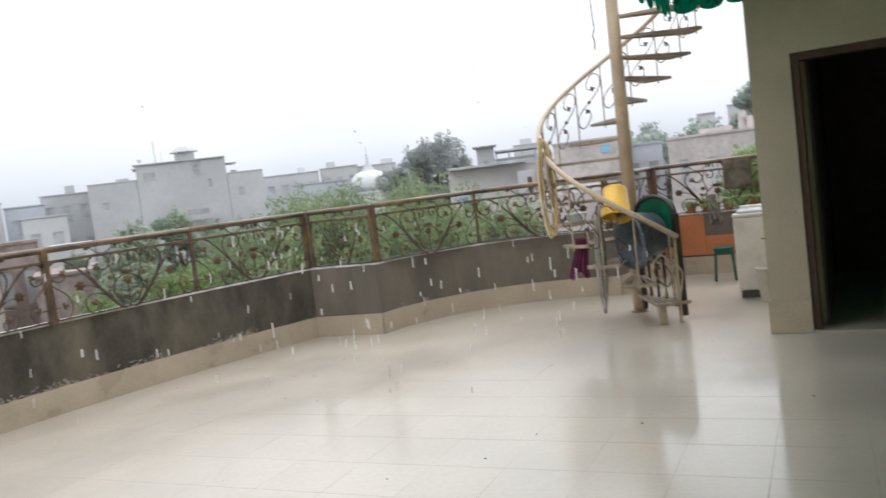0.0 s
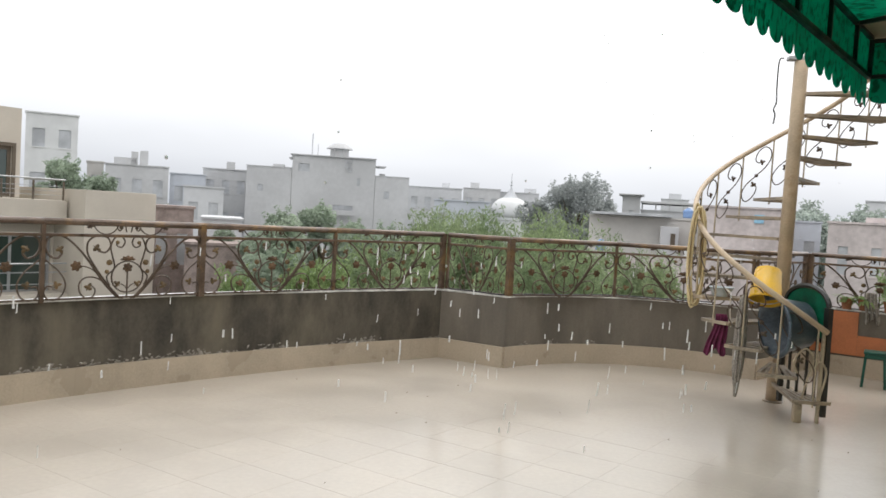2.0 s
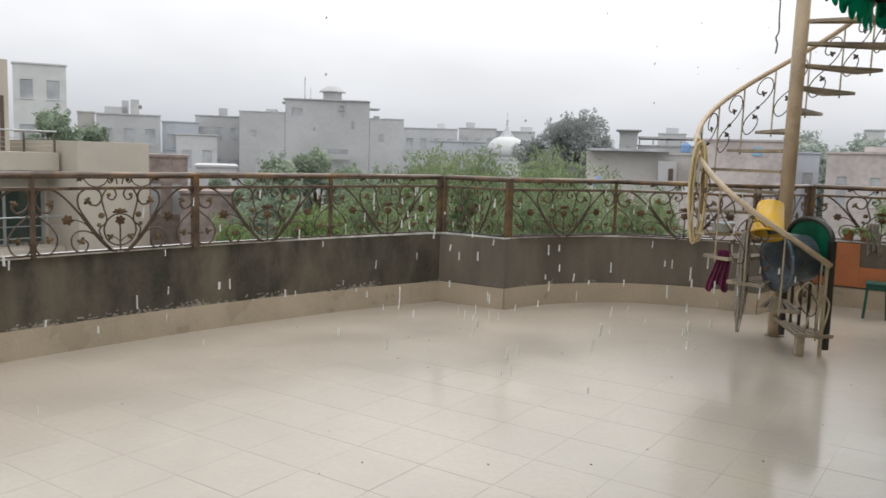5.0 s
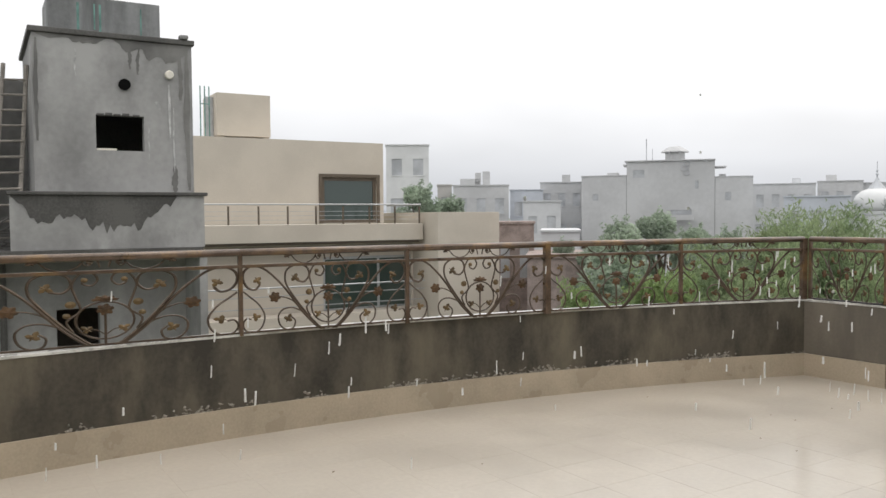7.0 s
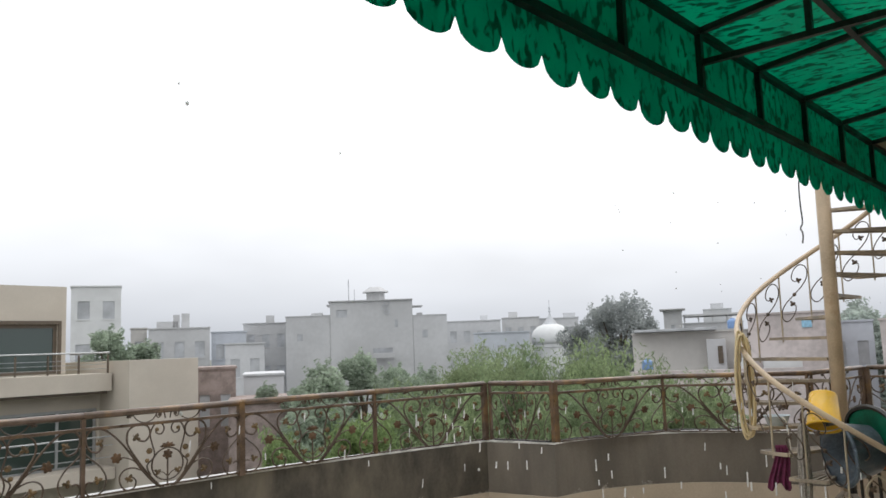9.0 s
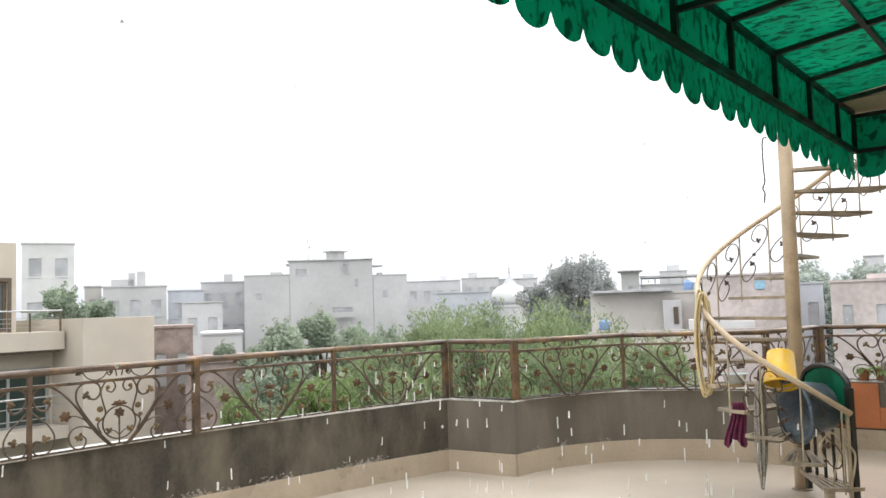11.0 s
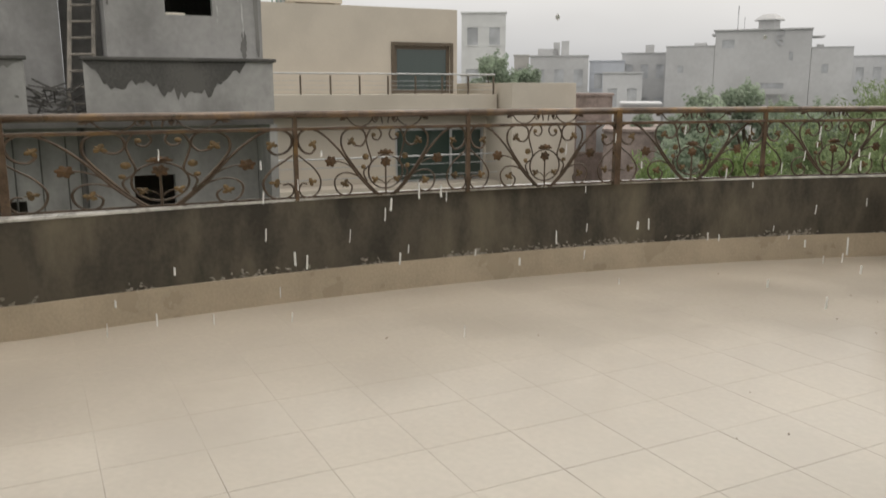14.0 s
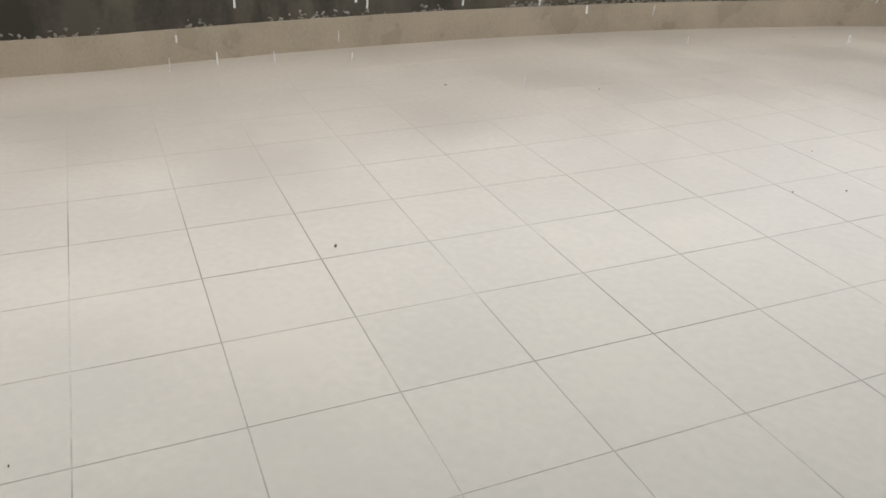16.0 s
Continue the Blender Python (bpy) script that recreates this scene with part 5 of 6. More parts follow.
tree("tree", 13.2, 24, -0.9, 1.7, M_LEAFMID, SH, 4600, 0.12, 15)
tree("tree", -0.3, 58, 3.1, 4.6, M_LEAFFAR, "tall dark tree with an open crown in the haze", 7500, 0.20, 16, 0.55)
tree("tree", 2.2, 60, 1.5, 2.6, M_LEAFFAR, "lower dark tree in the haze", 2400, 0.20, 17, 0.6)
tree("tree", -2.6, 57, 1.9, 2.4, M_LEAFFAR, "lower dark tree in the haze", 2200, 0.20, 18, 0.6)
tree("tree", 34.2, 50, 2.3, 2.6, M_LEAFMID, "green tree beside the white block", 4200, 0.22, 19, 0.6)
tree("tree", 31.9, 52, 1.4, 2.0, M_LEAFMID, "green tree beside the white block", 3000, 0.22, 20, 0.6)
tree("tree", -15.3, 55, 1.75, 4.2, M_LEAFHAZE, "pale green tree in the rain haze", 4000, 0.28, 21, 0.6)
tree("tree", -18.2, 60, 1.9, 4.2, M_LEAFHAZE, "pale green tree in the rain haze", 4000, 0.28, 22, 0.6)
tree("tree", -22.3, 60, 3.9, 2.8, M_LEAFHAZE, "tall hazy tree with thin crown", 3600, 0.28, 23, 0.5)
tree("tree", -21.6, 32, -0.9, 1.7, M_LEAFLIGHT, "bright green tree behind the pillar", 4200, 0.13, 24, 0.6)
side_house = town_house("town_house", 76, 67.0, 3.7, 36, C_, "cream house with a blue roof screen past the unfinished house", 1, 3, roof=((-0.3, 1, 1.8, 0.9),))
part("roof_screen", boxed((across(70.6, 36, 71.5), 0.3, high(3.7, 36) + 0.105), (across(67.1, 36, 71.5), 0.4, high(5.3, 36)), 0.01), M_BLUE, side_house, "blue sheet screen on the roof")
tree("tree", 16.0, 13.5, -4.6, 0.9, M_LEAFLIGHT, "bright yellow-green young tree just below the railing", 3000, 0.08, 26)
for k, (az_, d_, el_) in enumerate(((11.8, 12.5, -4.0), (9.2, 13.5, -3.2), (5.0, 12.5, -3.4), (2.9, 13.5, -3.0), (-1.4, 13.5, -3.2), (-4.6, 16.0, -2.6), (13.6, 14.5, -3.0), (-6.6, 19.0, -2.4))):
    tree("tree", az_, d_, el_, 1.15, M_LEAF, SH, 6000, 0.07, 40 + k)
for k, (az_, d_, el_, sp_) in enumerate(((23.8, 32.0, -1.6, 1.4), (21.4, 30.0, -1.8, 1.4), (15.2, 30.0, -0.7, 1.7))):
    tree("tree", az_, d_, el_, sp_, M_LEAFMID, "grey-green round tree among the houses", 7000, 0.10, 60 + k)


# ---- spiral staircase ----
POLE = Vector((1.92, 7.50, 0))
STEP_RISE, STEP_TURN, STEP_FIRST, RADIUS, RAIL_UP = 0.184, 20.96, -82.0, 0.785, 0.60
stair = thing("spiral_staircase", Matrix.Translation(POLE) @ Matrix.Rotation(radians(0.7), 4, "Y"), "cream-painted steel spiral staircase with scrollwork balustrade", "staircase")
part("pole", lathe(B(), [(0.06, 0.0), (0.06, 3.02), (0.054, 3.035)], 24), M_STAIR, stair, smooth=True)
part("base_plate", lathe(B(), [(0.085, 0.0), (0.085, 0.012), (0.065, 0.014)], 20), M_TREAD, stair)
part("cap_bracket", boxed((-0.12, -0.05, 3.036), (0.10, 0.05, 3.07), 0.006), M_STEEL, stair, "steel cap plate")


def on_spiral(k, r, up=0.0):
    a = radians(STEP_FIRST - STEP_TURN * (k - 1))
    return Vector((r * math.cos(a), r * math.sin(a), STEP_RISE * k + up))


tread_bm = B()
half = radians(10.4)
for sgn in (-1, 1):
    tube(tread_bm, [(0.06, sgn * 0.03, -0.014), (RADIUS * math.cos(half), sgn * RADIUS * math.sin(half), -0.014)], 0.019, 4)
tube(tread_bm, [(RADIUS * math.cos(half * s), RADIUS * math.sin(half * s), -0.014) for s in (-1, -0.5, 0, 0.5, 1)], 0.019, 4)
for s in (-0.6, -0.2, 0.2, 0.6):
    tube(tread_bm, [(0.10, 0.05 * s, -0.010), (RADIUS * math.cos(half * s) - 0.01, RADIUS * math.sin(half * s), -0.010)], 0.016, 4, flat=0.6)
tread_me = bpy.data.meshes.new("tread")
tread_bm.to_mesh(tread_me)
tread_bm.free()
tread_me.materials.append(M_TREAD)
bal_bm = tube(B(), [(0, 0, -0.05), (0, 0, RAIL_UP)], 0.0075, 6)
bal_me = bpy.data.meshes.new("baluster")
bal_bm.to_mesh(bal_me)
bal_bm.free()
bal_me.materials.append(M_WHITEIRON)
for k in range(1, 16):
    ob = new("tread", tread_me)
    ob.parent = stair
    ob.matrix_basis = Matrix.Translation((0, 0, STEP_RISE * k)) @ Matrix.Rotation(radians(STEP_FIRST - STEP_TURN * (k - 1)), 4, "Z")
    ob = new("baluster", bal_me)
    ob.parent = stair
    ob.matrix_basis = Matrix.Translation(on_spiral(k, RADIUS + 0.005))
    if k < 15:
        # an S scroll with bud and leaf between this bar and the next
        s_bm = B()
        ess = [(0.66, 0.425), (0.53, 0.435), (0.44, 0.485), (0.52, 0.545), (0.72, 0.56), (0.91, 0.505), (0.95, 0.42), (0.80, 0.355), (0.5, 0.315), (0.2, 0.285), (0.04, 0.235), (0.05, 0.17), (0.17, 0.115), (0.34, 0.11), (0.50, 0.15), (0.52, 0.205), (0.42, 0.235)]
        sc_ = part("scroll", tube(B(), smooth_line([on_spiral(k + f, RADIUS + 0.005, z) for f, z in ess], 4), 0.0055, 5), M_SCROLL, stair)
        b_ = B()
        bmesh.ops.create_icosphere(b_, subdivisions=1, radius=0.020, matrix=Matrix.Translation(on_spiral(k + 0.5, RADIUS + 0.005, 0.315)))
        part("bud", b_, M_SCROLL, sc_)
        turn_ = Matrix.Rotation(radians(STEP_FIRST - STEP_TURN * (k - 0.5) + 90), 4, "Z")
        for f, z, a_ in ((0.66, 0.42, 1.2), (0.42, 0.24, -0.6)):
            b_ = B()
            plate(b_, LEAF3, 0, 0, 0.85, a_, 0.006)
            part("leaf", b_, M_SCROLL, sc_).matrix_basis = Matrix.Translation(on_spiral(k + f, RADIUS + 0.005, z)) @ turn_
rail_pts = [on_spiral(0.75 + 0.25 * i, RADIUS + 0.005, RAIL_UP) for i in range(58)]
part("handrail", tube(B(), rail_pts, 0.023, 10), M_STAIR, stair, smooth=True)
part("newel", tube(B(), [on_spiral(0.8, RADIUS - 0.02, -0.147), on_spiral(0.8, RADIUS - 0.02, RAIL_UP)], 0.016, 6), M_WHITEIRON, stair)
part("foot_bracket", boxed((-0.03, -0.79, 0.0), (0.035, -0.72, 0.155), 0.01), M_TREAD, stair, "rusty steel foot under the lowest tread")
lp = B()
tube(lp, smooth_line([(0.02, -0.79, 0.20), (0.06, -0.78, 0.38), (0.09, -0.78, 0.52), (0.02, -0.79, 0.60), (-0.06, -0.79, 0.50), (-0.03, -0.79, 0.40)], 6), 0.009, 5)
tube(lp, smooth_line([(0.16, -0.77, 0.20), (0.20, -0.76, 0.42), (0.13, -0.775, 0.50), (0.08, -0.78, 0.38)], 6), 0.009, 5)
part("scroll", lp, M_WHITEIRON, stair)

cable = part("hanging_cable", tube(B(), smooth_line([(1.80, 7.47, 3.05), (1.76, 7.46, 3.02), (1.755, 7.46, 2.80), (1.76, 7.46, 2.66), (1.74, 7.46, 2.60), (1.755, 7.46, 2.55), (1.745, 7.46, 2.47)], 5), 0.007, 5), M_CABLE)
tagged(cable, "loose black cable hanging from the pole's cap", "cable")

# small gate at the foot of the stairs
G0, G1 = Vector((2.125, 6.79, 0)), Vector((1.93, 7.32, 0))
gl = (G1 - G0).length
gate = thing("metal_gate", Matrix.Translation(G0) @ Matrix.Rotation(math.atan2((G1 - G0).y, (G1 - G0).x), 4, "Z"), "small black steel gate with an arched green sheet top, standing open", "gate")
part("stile", boxed((-0.030, -0.022, 0.05), (0.030, 0.022, 0.93), 0.004), M_BLACK, gate)
part("stile", boxed((gl - 0.02, -0.02, 0.05), (gl + 0.02, 0.02, 0.93), 0.004), M_BLACK, gate)
part("rail", boxed((0.025, -0.015, 0.12), (gl - 0.021, 0.015, 0.155), 0.003), M_BLACK, gate)
part("rail", boxed((0.025, -0.015, 0.64), (gl - 0.021, 0.015, 0.675), 0.003), M_BLACK, gate)
arch = [(gl / 2 - gl / 2 * math.cos(math.pi * k / 14), 0, 0.93 + 0.155 * math.sin(math.pi * k / 14)) for k in range(15)]
part("arch", tube(B(), arch, 0.022, 6), M_BLACK, gate)
for k in range(1, 5):
    part("bar", boxed((gl * k / 5 - 0.009, -0.009, 0.156), (gl * k / 5 + 0.009, 0.009, 0.639)), M_BLACK, gate)
sh = B()
top_ = [sh.verts.new((x, 0.0, z - 0.012)) for x, y, z in arch]
bot_ = [sh.verts.new((x, 0.0, 0.676)) for x, y, z in arch]
fs_ = [sh.faces.new((a, b, d, c)) for a, b, c, d in zip(top_, top_[1:], bot_, bot_[1:])]
bmesh.ops.solidify(sh, geom=fs_, thickness=0.004)
part("sheet", sh, M_GREEN, gate, "bright green translucent sheet")



def aimed(base, way):
    """A matrix at base whose z axis points along way."""
    return Matrix.Translation(base) @ Vector(way).to_track_quat("Z", "Y").to_matrix().to_4x4()


bucket = thing("bucket", aimed((1.69, 7.0, 1.195), (-0.14, -0.42, -0.89)) @ Matrix.Diagonal((1.12, 1.12, 0.95, 1)), "yellow plastic bucket hung upside down on the stair rail", "bucket")
part("body", lathe(B(), [(0.005, 0.0), (0.088, 0.0), (0.093, 0.01), (0.115, 0.28), (0.122, 0.28), (0.122, 0.295), (0.111, 0.295), (0.086, 0.016), (0.005, 0.012)], 28), M_YELLOW, bucket, smooth=True)
part("handle", tube(B(), [(0.12 * math.cos(a), 0.03 + 0.05 * math.sin(a), 0.27 + 0.09 * math.sin(a)) for a in [math.pi * k / 12 for k in range(13)]], 0.004, 5), M_STEEL, bucket)
tub = thing("plastic_tub", aimed((2.02, 6.975, 0.77), (-0.955, -0.25, -0.09)), "grimy blue-grey plastic tub lying on its side on the stair treads", "tub")
part("body", lathe(B(), [(0.005, 0.0), (0.165, 0.0), (0.185, 0.02), (0.235, 0.27), (0.255, 0.275), (0.258, 0.295), (0.228, 0.29), (0.17, 0.03), (0.005, 0.015)], 32), M_TUB, tub, smooth=True)
part("rim", lathe(B(), [(0.256, 0.268), (0.268, 0.275), (0.268, 0.292), (0.256, 0.298)], 32, cap=False), M_TUB, tub, smooth=True)
part("handle", tube(B(), smooth_line([(0.25, -0.06, 0.29), (0.30, -0.05, 0.31), (0.30, 0.05, 0.31), (0.25, 0.06, 0.29)], 5), 0.010, 6), M_TUB, tub)
basin = thing("plastic_basin", pose(1.385, 7.33, 0.926), "small pale grey plastic basin on a stair tread", "basin")
part("body", lathe(B(), [(0.005, 0.0), (0.07, 0.0), (0.078, 0.006), (0.10, 0.075), (0.108, 0.078), (0.108, 0.084), (0.096, 0.084), (0.07, 0.012), (0.005, 0.008)], 24), M_LID, basin, smooth=True)
part("cord", tube(B(), smooth_line([(0.02, -0.10, 0.08), (0.05, -0.13, 0.03), (0.06, -0.13, -0.12), (0.075, -0.12, -0.25)], 5), 0.005, 5), M_WHITE, basin, "white cord hanging down")

# hose coil
hose_bm = B()
rnd = random.Random(11)
pts = []
for k in range(7):
    dx, dz, lw = rnd.uniform(-0.02, 0.02), rnd.uniform(-0.05, 0.04), rnd.uniform(0.035, 0.07)
    for j in range(14):
        a = 2 * math.pi * j / 14 + math.pi / 2
        h = 0.43 + rnd.uniform(-0.005, 0.005) + dz
        pts.append((dx + lw * math.cos(a), -0.03 + 0.012 * k + 0.008 * math.sin(a * 2), -0.43 + h * math.sin(a)))
hose = part("garden_hose", tube(hose_bm, smooth_line(pts, 2), 0.0095, 6), M_HOSE, smooth=True)
hose.matrix_basis = Matrix.Translation((1.15, 7.34, 1.70))
tagged(hose, "coiled cream rubber hose hung on the stair rail", "hose")


def hanging_cloth(name, m, w, h, mat, label, category, seed, folds=5, depth=0.03, taper=0.0):
    rnd = random.Random(seed)
    ph = [rnd.uniform(0, 6.28) for _ in range(3)]
    grid = []
    for i in range(15):
        t = i / 14
        row = []
        for j in range(25):
            s = j / 24 - 0.5
            x = s * w * (1 - taper * (1 - t)) + 0.02 * math.sin(t * 4 + ph[0])
            y = depth * (0.4 + t) * math.sin(s * folds * 6.28 + ph[1] + t) + 0.3 * depth * math.sin(s * folds * 14 + ph[2])
            z = -h * t * (1 + 0.10 * math.sin(s * 9 + ph[2]))
            row.append(Vector((x, y, z)))
        grid.append(row)
    ob = part(name, sheet(B(), grid, 0.004), mat, smooth=True)
    ob.matrix_basis = m
    return tagged(ob, label, category)


hanging_cloth("cloth", pose(1.328, 7.02, 0.80, 0, 0, -8), 0.18, 0.33, M_MAROON, "crumpled maroon cloth hanging from the stair scrollwork", "cloth", 1, 4, 0.014, 0.5)
umb = thing("umbrella", pose(1.492, 6.90, 0.985, 2, 1, 0) @ Matrix.Diagonal((1.2, 1.2, 1.0, 1)), "closed grey striped umbrella hanging from the stairs", "umbrella")
ub = B()
prof = []
for k, (r, z) in enumerate([(0.012, 0.0), (0.022, -0.05), (0.03, -0.2), (0.033, -0.45), (0.028, -0.62), (0.014, -0.78), (0.008, -0.86)]):
    prof.append([ub.verts.new((r * (1 + 0.35 * (j % 2)) * math.cos(2 * math.pi * j / 16), r * (1 + 0.35 * (j % 2)) * math.sin(2 * math.pi * j / 16), z)) for j in range(16)])
for a, b in zip(prof, prof[1:]):
    for j in range(16):
        ub.faces.new((a[j], a[(j + 1) % 16], b[(j + 1) % 16], b[j]))
part("canopy", ub, M_GREYCLOTH, umb)
part("handle", tube(B(), smooth_line([(0, 0, -0.02), (0, 0, 0.07), (0.03, 0, 0.11), (0.06, 0, 0.07)], 5), 0.009, 6), M_WOOD, umb)

# ---- corner behind the stairs ----
washer = thing("washing_machine", FR @ Matrix.Translation((-0.985, 7.97, 0)), "white enamelled top-loading washing machine with pale blue lid", "washing machine")
part("plinth", boxed((0.02, 0.02, 0), (0.58, 0.5, 0.07), 0.006), M_DARK, washer)
part("body", boxed((0, 0, 0.072), (0.6, 0.52, 0.765), 0.02), M_WHITE, washer)
part("top_panel", boxed((-0.006, -0.006, 0.767), (0.606, 0.526, 0.80), 0.014), M_WHITE, washer)
part("lid", boxed((0.03, 0.03, 0.802), (0.57, 0.40, 0.825), 0.01), M_LID, washer, "pale blue lid")
part("control_box", boxed((0.02, 0.41, 0.802), (0.58, 0.52, 0.845), 0.012), M_WHITE, washer)
# flat strip on the front, dark for the shade a handle slot has
part("handle_slot", boxed((0.24, -0.004, 0.545), (0.44, 0.002, 0.56)), M_DARK, washer)
bin_ = thing("waste_bin", FR @ Matrix.Translation((-0.70, 7.80, 0)), "small white plastic bin beside the washing machine", "bin")
part("body", lathe(B(), [(0.06, 0.0), (0.075, 0.005), (0.095, 0.30), (0.105, 0.30), (0.105, 0.315), (0.088, 0.315), (0.07, 0.012)], 24), M_WHITE, bin_, smooth=True)
stool = thing("stool", pose(3.19, 8.72, 0, 0, 0, -20) @ Matrix.Diagonal((0.70, 0.70, 0.95, 1)), "dark green plastic stool with straight legs", "stool")
part("seat", boxed((-0.15, -0.15, 0.355), (0.15, 0.15, 0.385), 0.012), M_STOOL, stool)
part("apron", boxed((-0.14, -0.14, 0.31), (0.14, 0.14, 0.354), 0.006), M_STOOL, stool)
for sx in (-1, 1):
    for sy in (-1, 1):
        part("leg", tube(B(), [(sx * 0.15, sy * 0.15, 0.0), (sx * 0.12, sy * 0.12, 0.34)], 0.026, 4), M_STOOL, stool)
for lo, hi in (((0.02, -0.022, 0.23), (0.50, -0.016, 0.70)), ((0.502, -0.022, 0.23), (0.95, -0.016, 0.45))):
    pt = part("painted_panel", boxed(lo, hi), M_ORANGE, wall_far, "orange painted patch of the wall")
    pt.matrix_basis = Matrix.Translation((KINK[0], KINK[1], 0)) @ Matrix.Rotation(radians(-28), 4, "Z")


def potted_plant(x, y, seed, n, length, label):
    rnd = random.Random(seed)
    root = thing("potted_plant", Matrix.Translation((x, y, WALL_TOP + 0.014)), label, "plant", "pots on the parapet")
    part("pot", lathe(B(), [(0.045, 0), (0.062, 0.10), (0.068, 0.10), (0.068, 0.12), (0.055, 0.12), (0.05, 0.09)], 16), M_POT, root)
    bm = B()
    for k in range(n):
        a = rnd.uniform(0, 6.28)
        l = length * rnd.uniform(0.6, 1.2)
        up = rnd.uniform(0.4, 1.1)
        d = Vector((math.cos(a), math.sin(a), 0))
        e = Vector((-d.y, d.x, 0))
        pv = None
        for j in range(6):
            t = j / 5
            c = d * l * t + Vector((0, 0, 0.10 + l * (up * t - 0.9 * t * t)))
            w = 0.016 * math.sin(math.pi * (0.15 + 0.85 * t)) + 0.002
            row = (bm.verts.new(c - e * w), bm.verts.new(c + e * w + Vector((0, 0, 0.004))))
            if pv:
                bm.faces.new((pv[0], row[0], row[1], pv[1]))
            pv = row
    part("foliage", bm, M_LEAFLIGHT, root)


for k, (s, n, l) in enumerate(((0.36, 30, 0.14), (0.53, 30, 0.17), (0.78, 34, 0.16), (1.05, 34, 0.2))):
    q = Vector((*KINK, 0)) + s * uvw(1, 0) + uvw(0, 0.0)
    off_ = uvw(0, 1) * (0.05 if k % 2 else 0.045)
    potted_plant(q.x + off_.x, q.y + off_.y, 30 + k, n, l, "potted plant with long arching green leaves on the parapet")
rail_pt = Vector((*KINK, 0)) + 0.75 * uvw(1, 0) + 0.075 * uvw(0, 1)
grid = []
for i in range(17):
    t = i / 16
    s = -0.30 + 0.66 * t
    if s < 0:
        yy, zz = 0.034, RAIL + 0.008 + s
    else:
        yy, zz = -0.034, RAIL + 0.008 - s
    if abs(s) < 0.03:
        yy, zz = -0.034 * s / 0.03, RAIL + 0.014
    grid.append([Vector((x, yy + 0.008 * math.sin(x * 30 + t * 3) * (1 if yy > 0 else -1), zz - 0.012 * math.sin(x * 12))) for x in [0.30 * j / 14 for j in range(15)]])
towel = part("towel", sheet(B(), grid, 0.006), M_TOWEL, smooth=True)
towel.matrix_basis = Matrix.Translation((rail_pt.x, rail_pt.y, 0)) @ Matrix.Rotation(radians(-28), 4, "Z")
tagged(towel, "soaked olive-brown towel draped over the iron railing", "towel")
rag_pt = Vector((*KINK, 0)) + 0.62 * uvw(1, 0) - 0.02 * uvw(0, 1)
hanging_cloth("rag", pose(rag_pt.x, rag_pt.y, 0.93, 0, 0, -28), 0.16, 0.32, M_GREYCLOTH, "wet grey rag hanging on the railing", "cloth", 5, 3, 0.02, 0.3)

wire_pts = [(-1.18, 8.36), (-0.9, 8.20), (-0.62, 8.10), (-0.35, 8.30), (0.1, 8.66), (0.6, 8.93), (1.1, 8.97), (1.6, 8.86)]
wire = part("cable", tube(B(), smooth_line([(x, y, WALL_TOP + 0.022 + 0.006 * (k % 2)) for k, (x, y) in enumerate(wire_pts)], 6), 0.008, 6), M_CABLE)
tagged(wire, "black cable lying along the wet parapet top", "cable")

# ---- rain and bits on the floor ----
def inside_walls(x, y):
    """Whether a plan point lies on the terrace, clear of the parapets."""
    a, m, b = Vector(LEFT_A), Vector(LEFT_M), Vector(CORNER)
    for p, q in ((a, m), (m, b), (Vector(CORNER), Vector(NOTCH)), (Vector(NOTCH), Vector(END))):
        lo, hi = min(p.x, q.x), max(p.x, q.x)
        if lo <= x <= hi:
            return y < p.y + (q.y - p.y) * (x - p.x) / (q.x - p.x) - 0.08
    return False


rain_bm = B()
rnd = random.Random(77)
made = 0
while made < 150:
    x, y, z = rnd.uniform(-5.0, 2.6), rnd.uniform(2.6, 9.0), rnd.uniform(0.05, 1.25)
    q = FR.inverted() @ Vector((x, y, 0))
    near = math.hypot(x, y)
    if q.x > EDGE - 0.3 or near < 4.2 or not (inside_walls(x, y)):
        continue
    l = rnd.uniform(0.018, 0.046)
    r = rnd.uniform(0.0035, 0.007)
    lean = rnd.uniform(-0.05, 0.16)
    tube(rain_bm, [(x - lean * l, y, z - l), (x, y, z - l * 0.6), (x + lean * l, y, z + l)], r, 6, r * 0.85)
    made += 1
for k in range(13):
    v = 5.9 - 0.2108 * 2 * k
    for j in range(rnd.randint(1, 6)):
        p = uvw(EDGE - 0.03 + AWN_TURN * (v - V_LAST) + rnd.uniform(-0.012, 0.012), v + rnd.uniform(-0.02, 0.02), LOW - 0.30 - rnd.uniform(0.02, 1.1))
        rr = rnd.uniform(0.002, 0.004)
        bmesh.ops.create_icosphere(rain_bm, subdivisions=1, radius=rr, matrix=Matrix.Translation(p) @ Matrix.Diagonal((1, 1, 1.3, 1)))
rain = part("rain", rain_bm, M_RAIN)
tagged(rain, "falling raindrops and drips off the awning", "rain", kind="stuff")
bits_bm = B()
spots = [(-2.095, 1.855), (-3.215, 3.72), (-0.913, 1.238), (-0.797, 1.345), (-1.789, 0.572), (-1.204, 4.135), (-1.079, 3.552)]
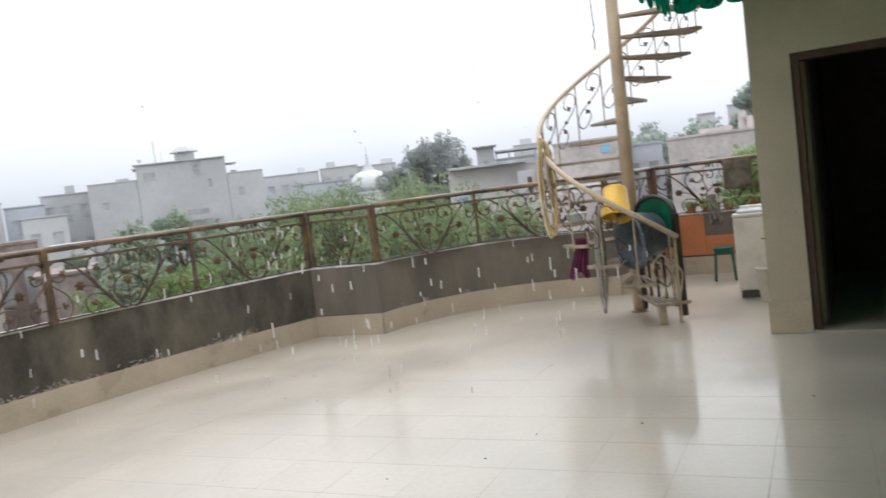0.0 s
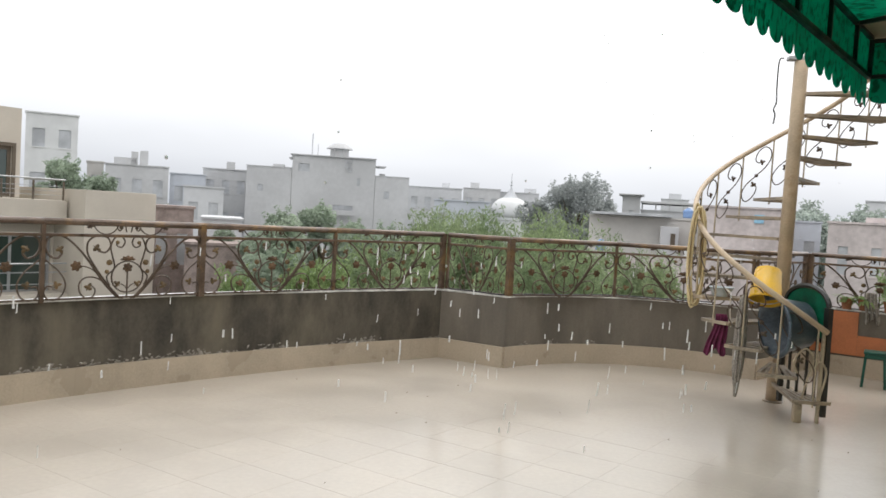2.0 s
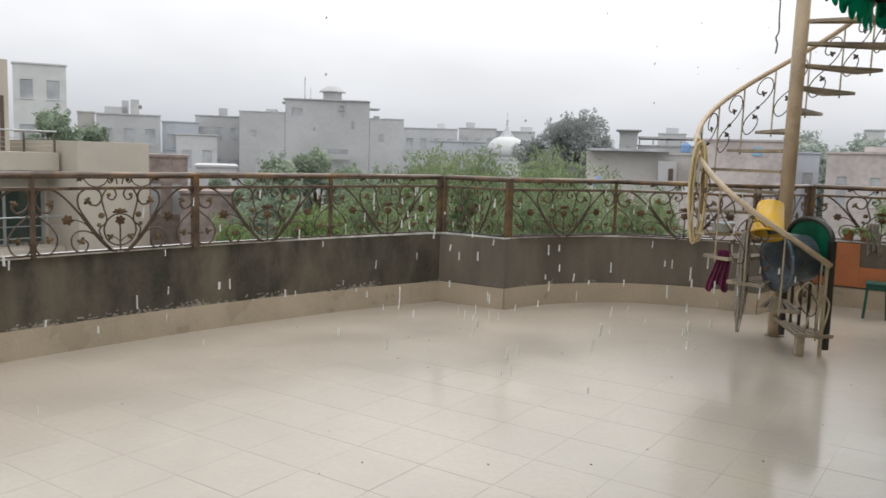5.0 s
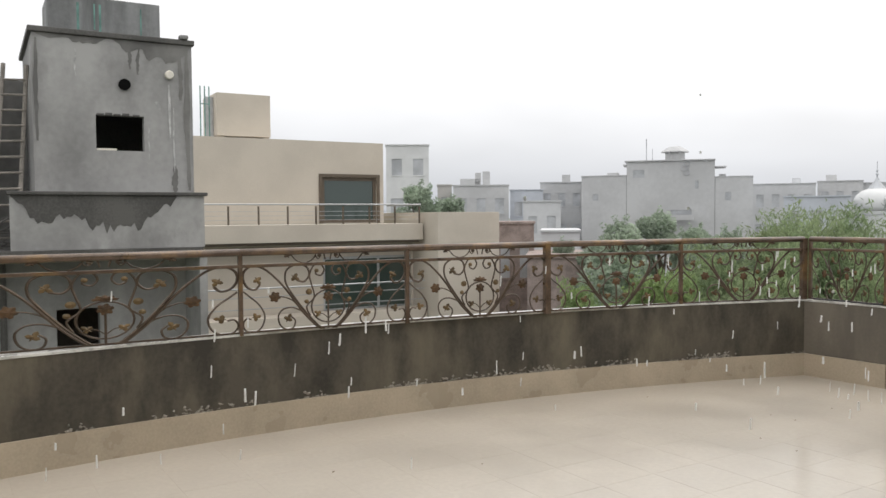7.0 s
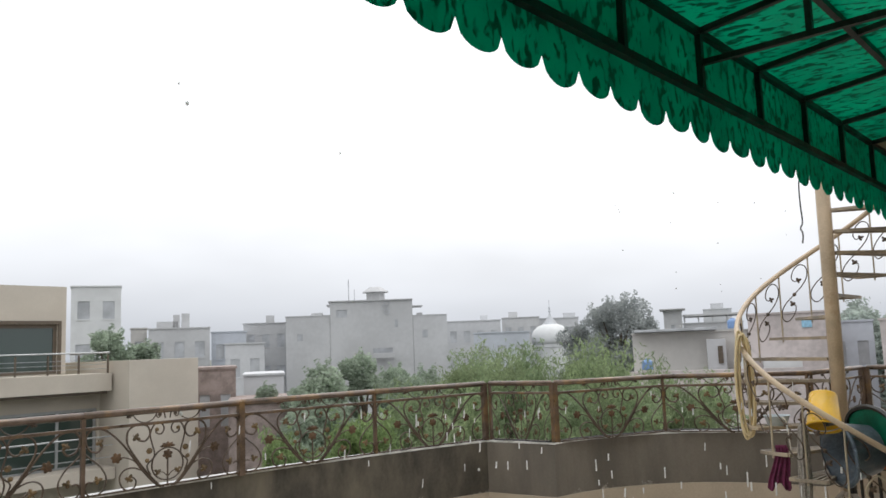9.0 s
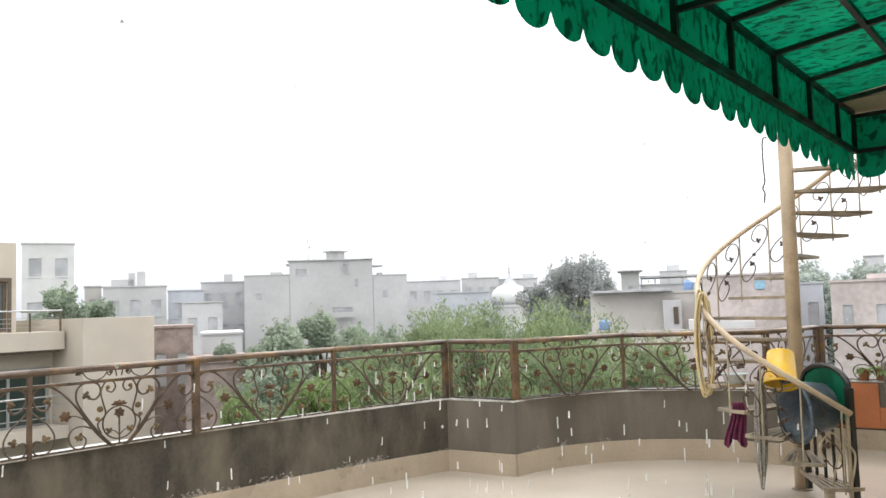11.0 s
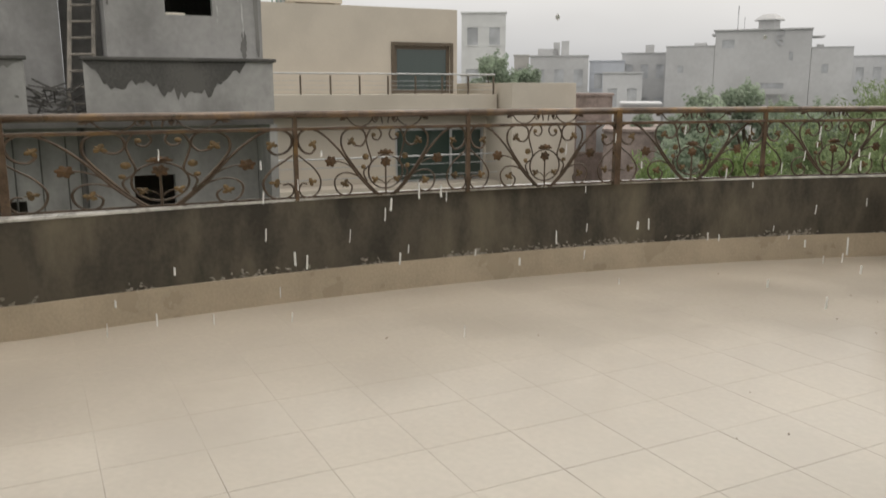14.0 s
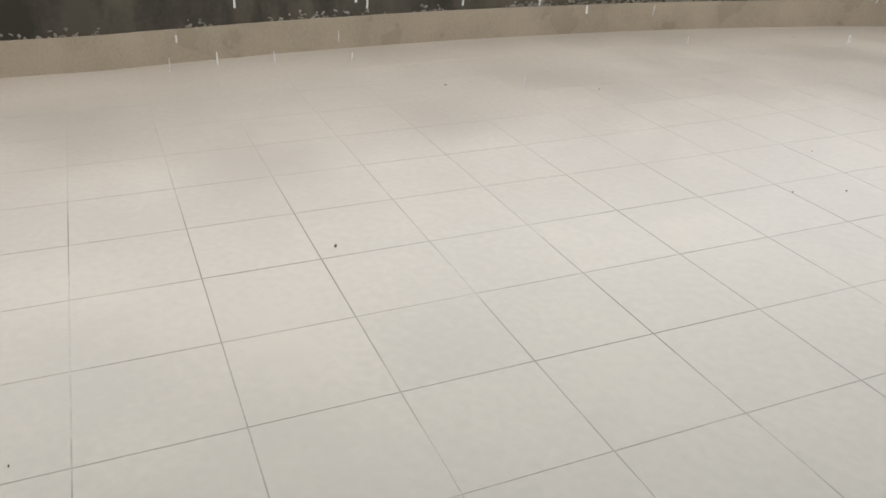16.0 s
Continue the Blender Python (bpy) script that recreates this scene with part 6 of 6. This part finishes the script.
for k in range(26):
    x, y = spots[k] if k < 7 else (rnd.uniform(-3.2, 2.2), rnd.uniform(3.6, 7.6))
    s = 0.014 if k < 2 else 0.005 if k < 7 else rnd.uniform(0.005, 0.010)
    bmesh.ops.create_icosphere(bits_bm, subdivisions=1, radius=1, matrix=Matrix.Translation((x, y, 0.002)) @ Matrix.Rotation(rnd.uniform(0, 3), 4, "Z") @ Matrix.Diagonal((s, s * 0.45, 0.003, 1)))
bits = part("leaf_litter", bits_bm, M_BARK)
tagged(bits, "scattered dark leaf bits on the wet tiles", "litter", kind="stuff")


# ---- terrace floor: slab and single tiles ----
FLOOR_EDGE = [(-6.0, -1.6)] + LINE_LEFT[1:] + LINE_RIGHT + [KINK, LINE_FAR[1], tuple(uvw(1.5, -3.65)[:2]), tuple(uvw(-4.6, -3.65)[:2])]


def inside(x, y):
    hit = False
    n = len(FLOOR_EDGE)
    for k in range(n):
        (x0, y0), (x1, y1) = FLOOR_EDGE[k], FLOOR_EDGE[(k + 1) % n]
        if (y0 > y) != (y1 > y) and x < (x1 - x0) * (y - y0) / (y1 - y0) + x0:
            hit = not hit
    return hit


slab = B()
slab_v = [slab.verts.new((x, y, -0.0007)) for x, y in FLOOR_EDGE]
slab.faces.new(slab_v)
bmesh.ops.triangulate(slab, faces=slab.faces[:])
low = bmesh.ops.extrude_face_region(slab, geom=slab.faces[:])
for v in [g for g in low["geom"] if isinstance(g, bmesh.types.BMVert)]:
    v.co.z = -0.25
bmesh.ops.recalc_face_normals(slab, faces=slab.faces)
floor = part("floor", slab, M_GROUT)
tagged(floor, "wet cream ceramic tiled terrace floor", "floor", kind="structure")
TS, GAP = 0.407, 0.0015
T0, TURN = (-2.0427, 0.8441), 1.1211
tc, tsn = math.cos(TURN), math.sin(TURN)
hw = TS / 2 - GAP
tile_bm = B()
rim = [tile_bm.verts.new((sx * hw, sy * hw, -0.0016)) for sx, sy in ((-1, -1), (1, -1), (1, 1), (-1, 1))]
lip = [tile_bm.verts.new((sx * (hw - 0.0007), sy * (hw - 0.0007), 0.0)) for sx, sy in ((-1, -1), (1, -1), (1, 1), (-1, 1))]
tile_bm.faces.new(lip)
for k in range(4):
    tile_bm.faces.new((rim[k], rim[(k + 1) % 4], lip[(k + 1) % 4], lip[k]))
tile_me = bpy.data.meshes.new("floor_tile")
tile_bm.to_mesh(tile_me)
tile_bm.free()
tile_me.materials.append(M_TILE)


def cut(square):
    """The piece of the floor's outline that lies in a square."""
    poly = FLOOR_EDGE
    for k in range(4):
        (ax, ay), (bx, by) = square[k], square[(k + 1) % 4]
        keep = []
        for m, p in enumerate(poly):
            q = poly[(m + 1) % len(poly)]
            sp = (bx - ax) * (p[1] - ay) - (by - ay) * (p[0] - ax)
            sq = (bx - ax) * (q[1] - ay) - (by - ay) * (q[0] - ax)
            if sp >= 0:
                keep.append(p)
            if (sp >= 0) != (sq >= 0):
                t = sp / (sp - sq)
                keep.append((p[0] + (q[0] - p[0]) * t, p[1] + (q[1] - p[1]) * t))
        poly = keep
        if len(poly) < 3:
            return []
    return poly


cells = []
for i in range(-27, 33):
    for j in range(-29, 29):
        a, b = (i + 0.5) * TS, (j + 0.5) * TS
        x, y = T0[0] + tc * a - tsn * b, T0[1] + tsn * a + tc * b
        near = [(x + sx * TS * 0.6, y + sy * TS * 0.6) for sx in (-1, 0, 1) for sy in (-1, 0, 1)]
        if any(inside(*q) for q in near):
            cells.append((math.hypot(x + 1.2, y - 2.2), x, y))
cells.sort()
rest = B()
count = 0
for _, x, y in cells:
    corners = [(x + tc * sx * hw - tsn * sy * hw, y + tsn * sx * hw + tc * sy * hw) for sx, sy in ((-1, -1), (1, -1), (1, 1), (-1, 1))]
    whole = all(inside(*c) for c in corners)
    if whole and count < 290:
        ob = new("floor_tile", tile_me)
        ob.parent = floor
        ob.matrix_basis = Matrix.Translation((x, y, random.uniform(-0.0002, 0.0002))) @ Matrix.Rotation(TURN, 4, "Z")
        count += 1
        continue
    pts = corners if whole else cut(corners)
    if len(pts) > 2:
        rest.faces.new([rest.verts.new((q[0], q[1], 0.0)) for q in pts])
edge_tiles = part("floor_tiles_beyond", rest, M_TILE, floor)
tagged(edge_tiles, "cut edge tiles and farther tiles", kind="stuff")
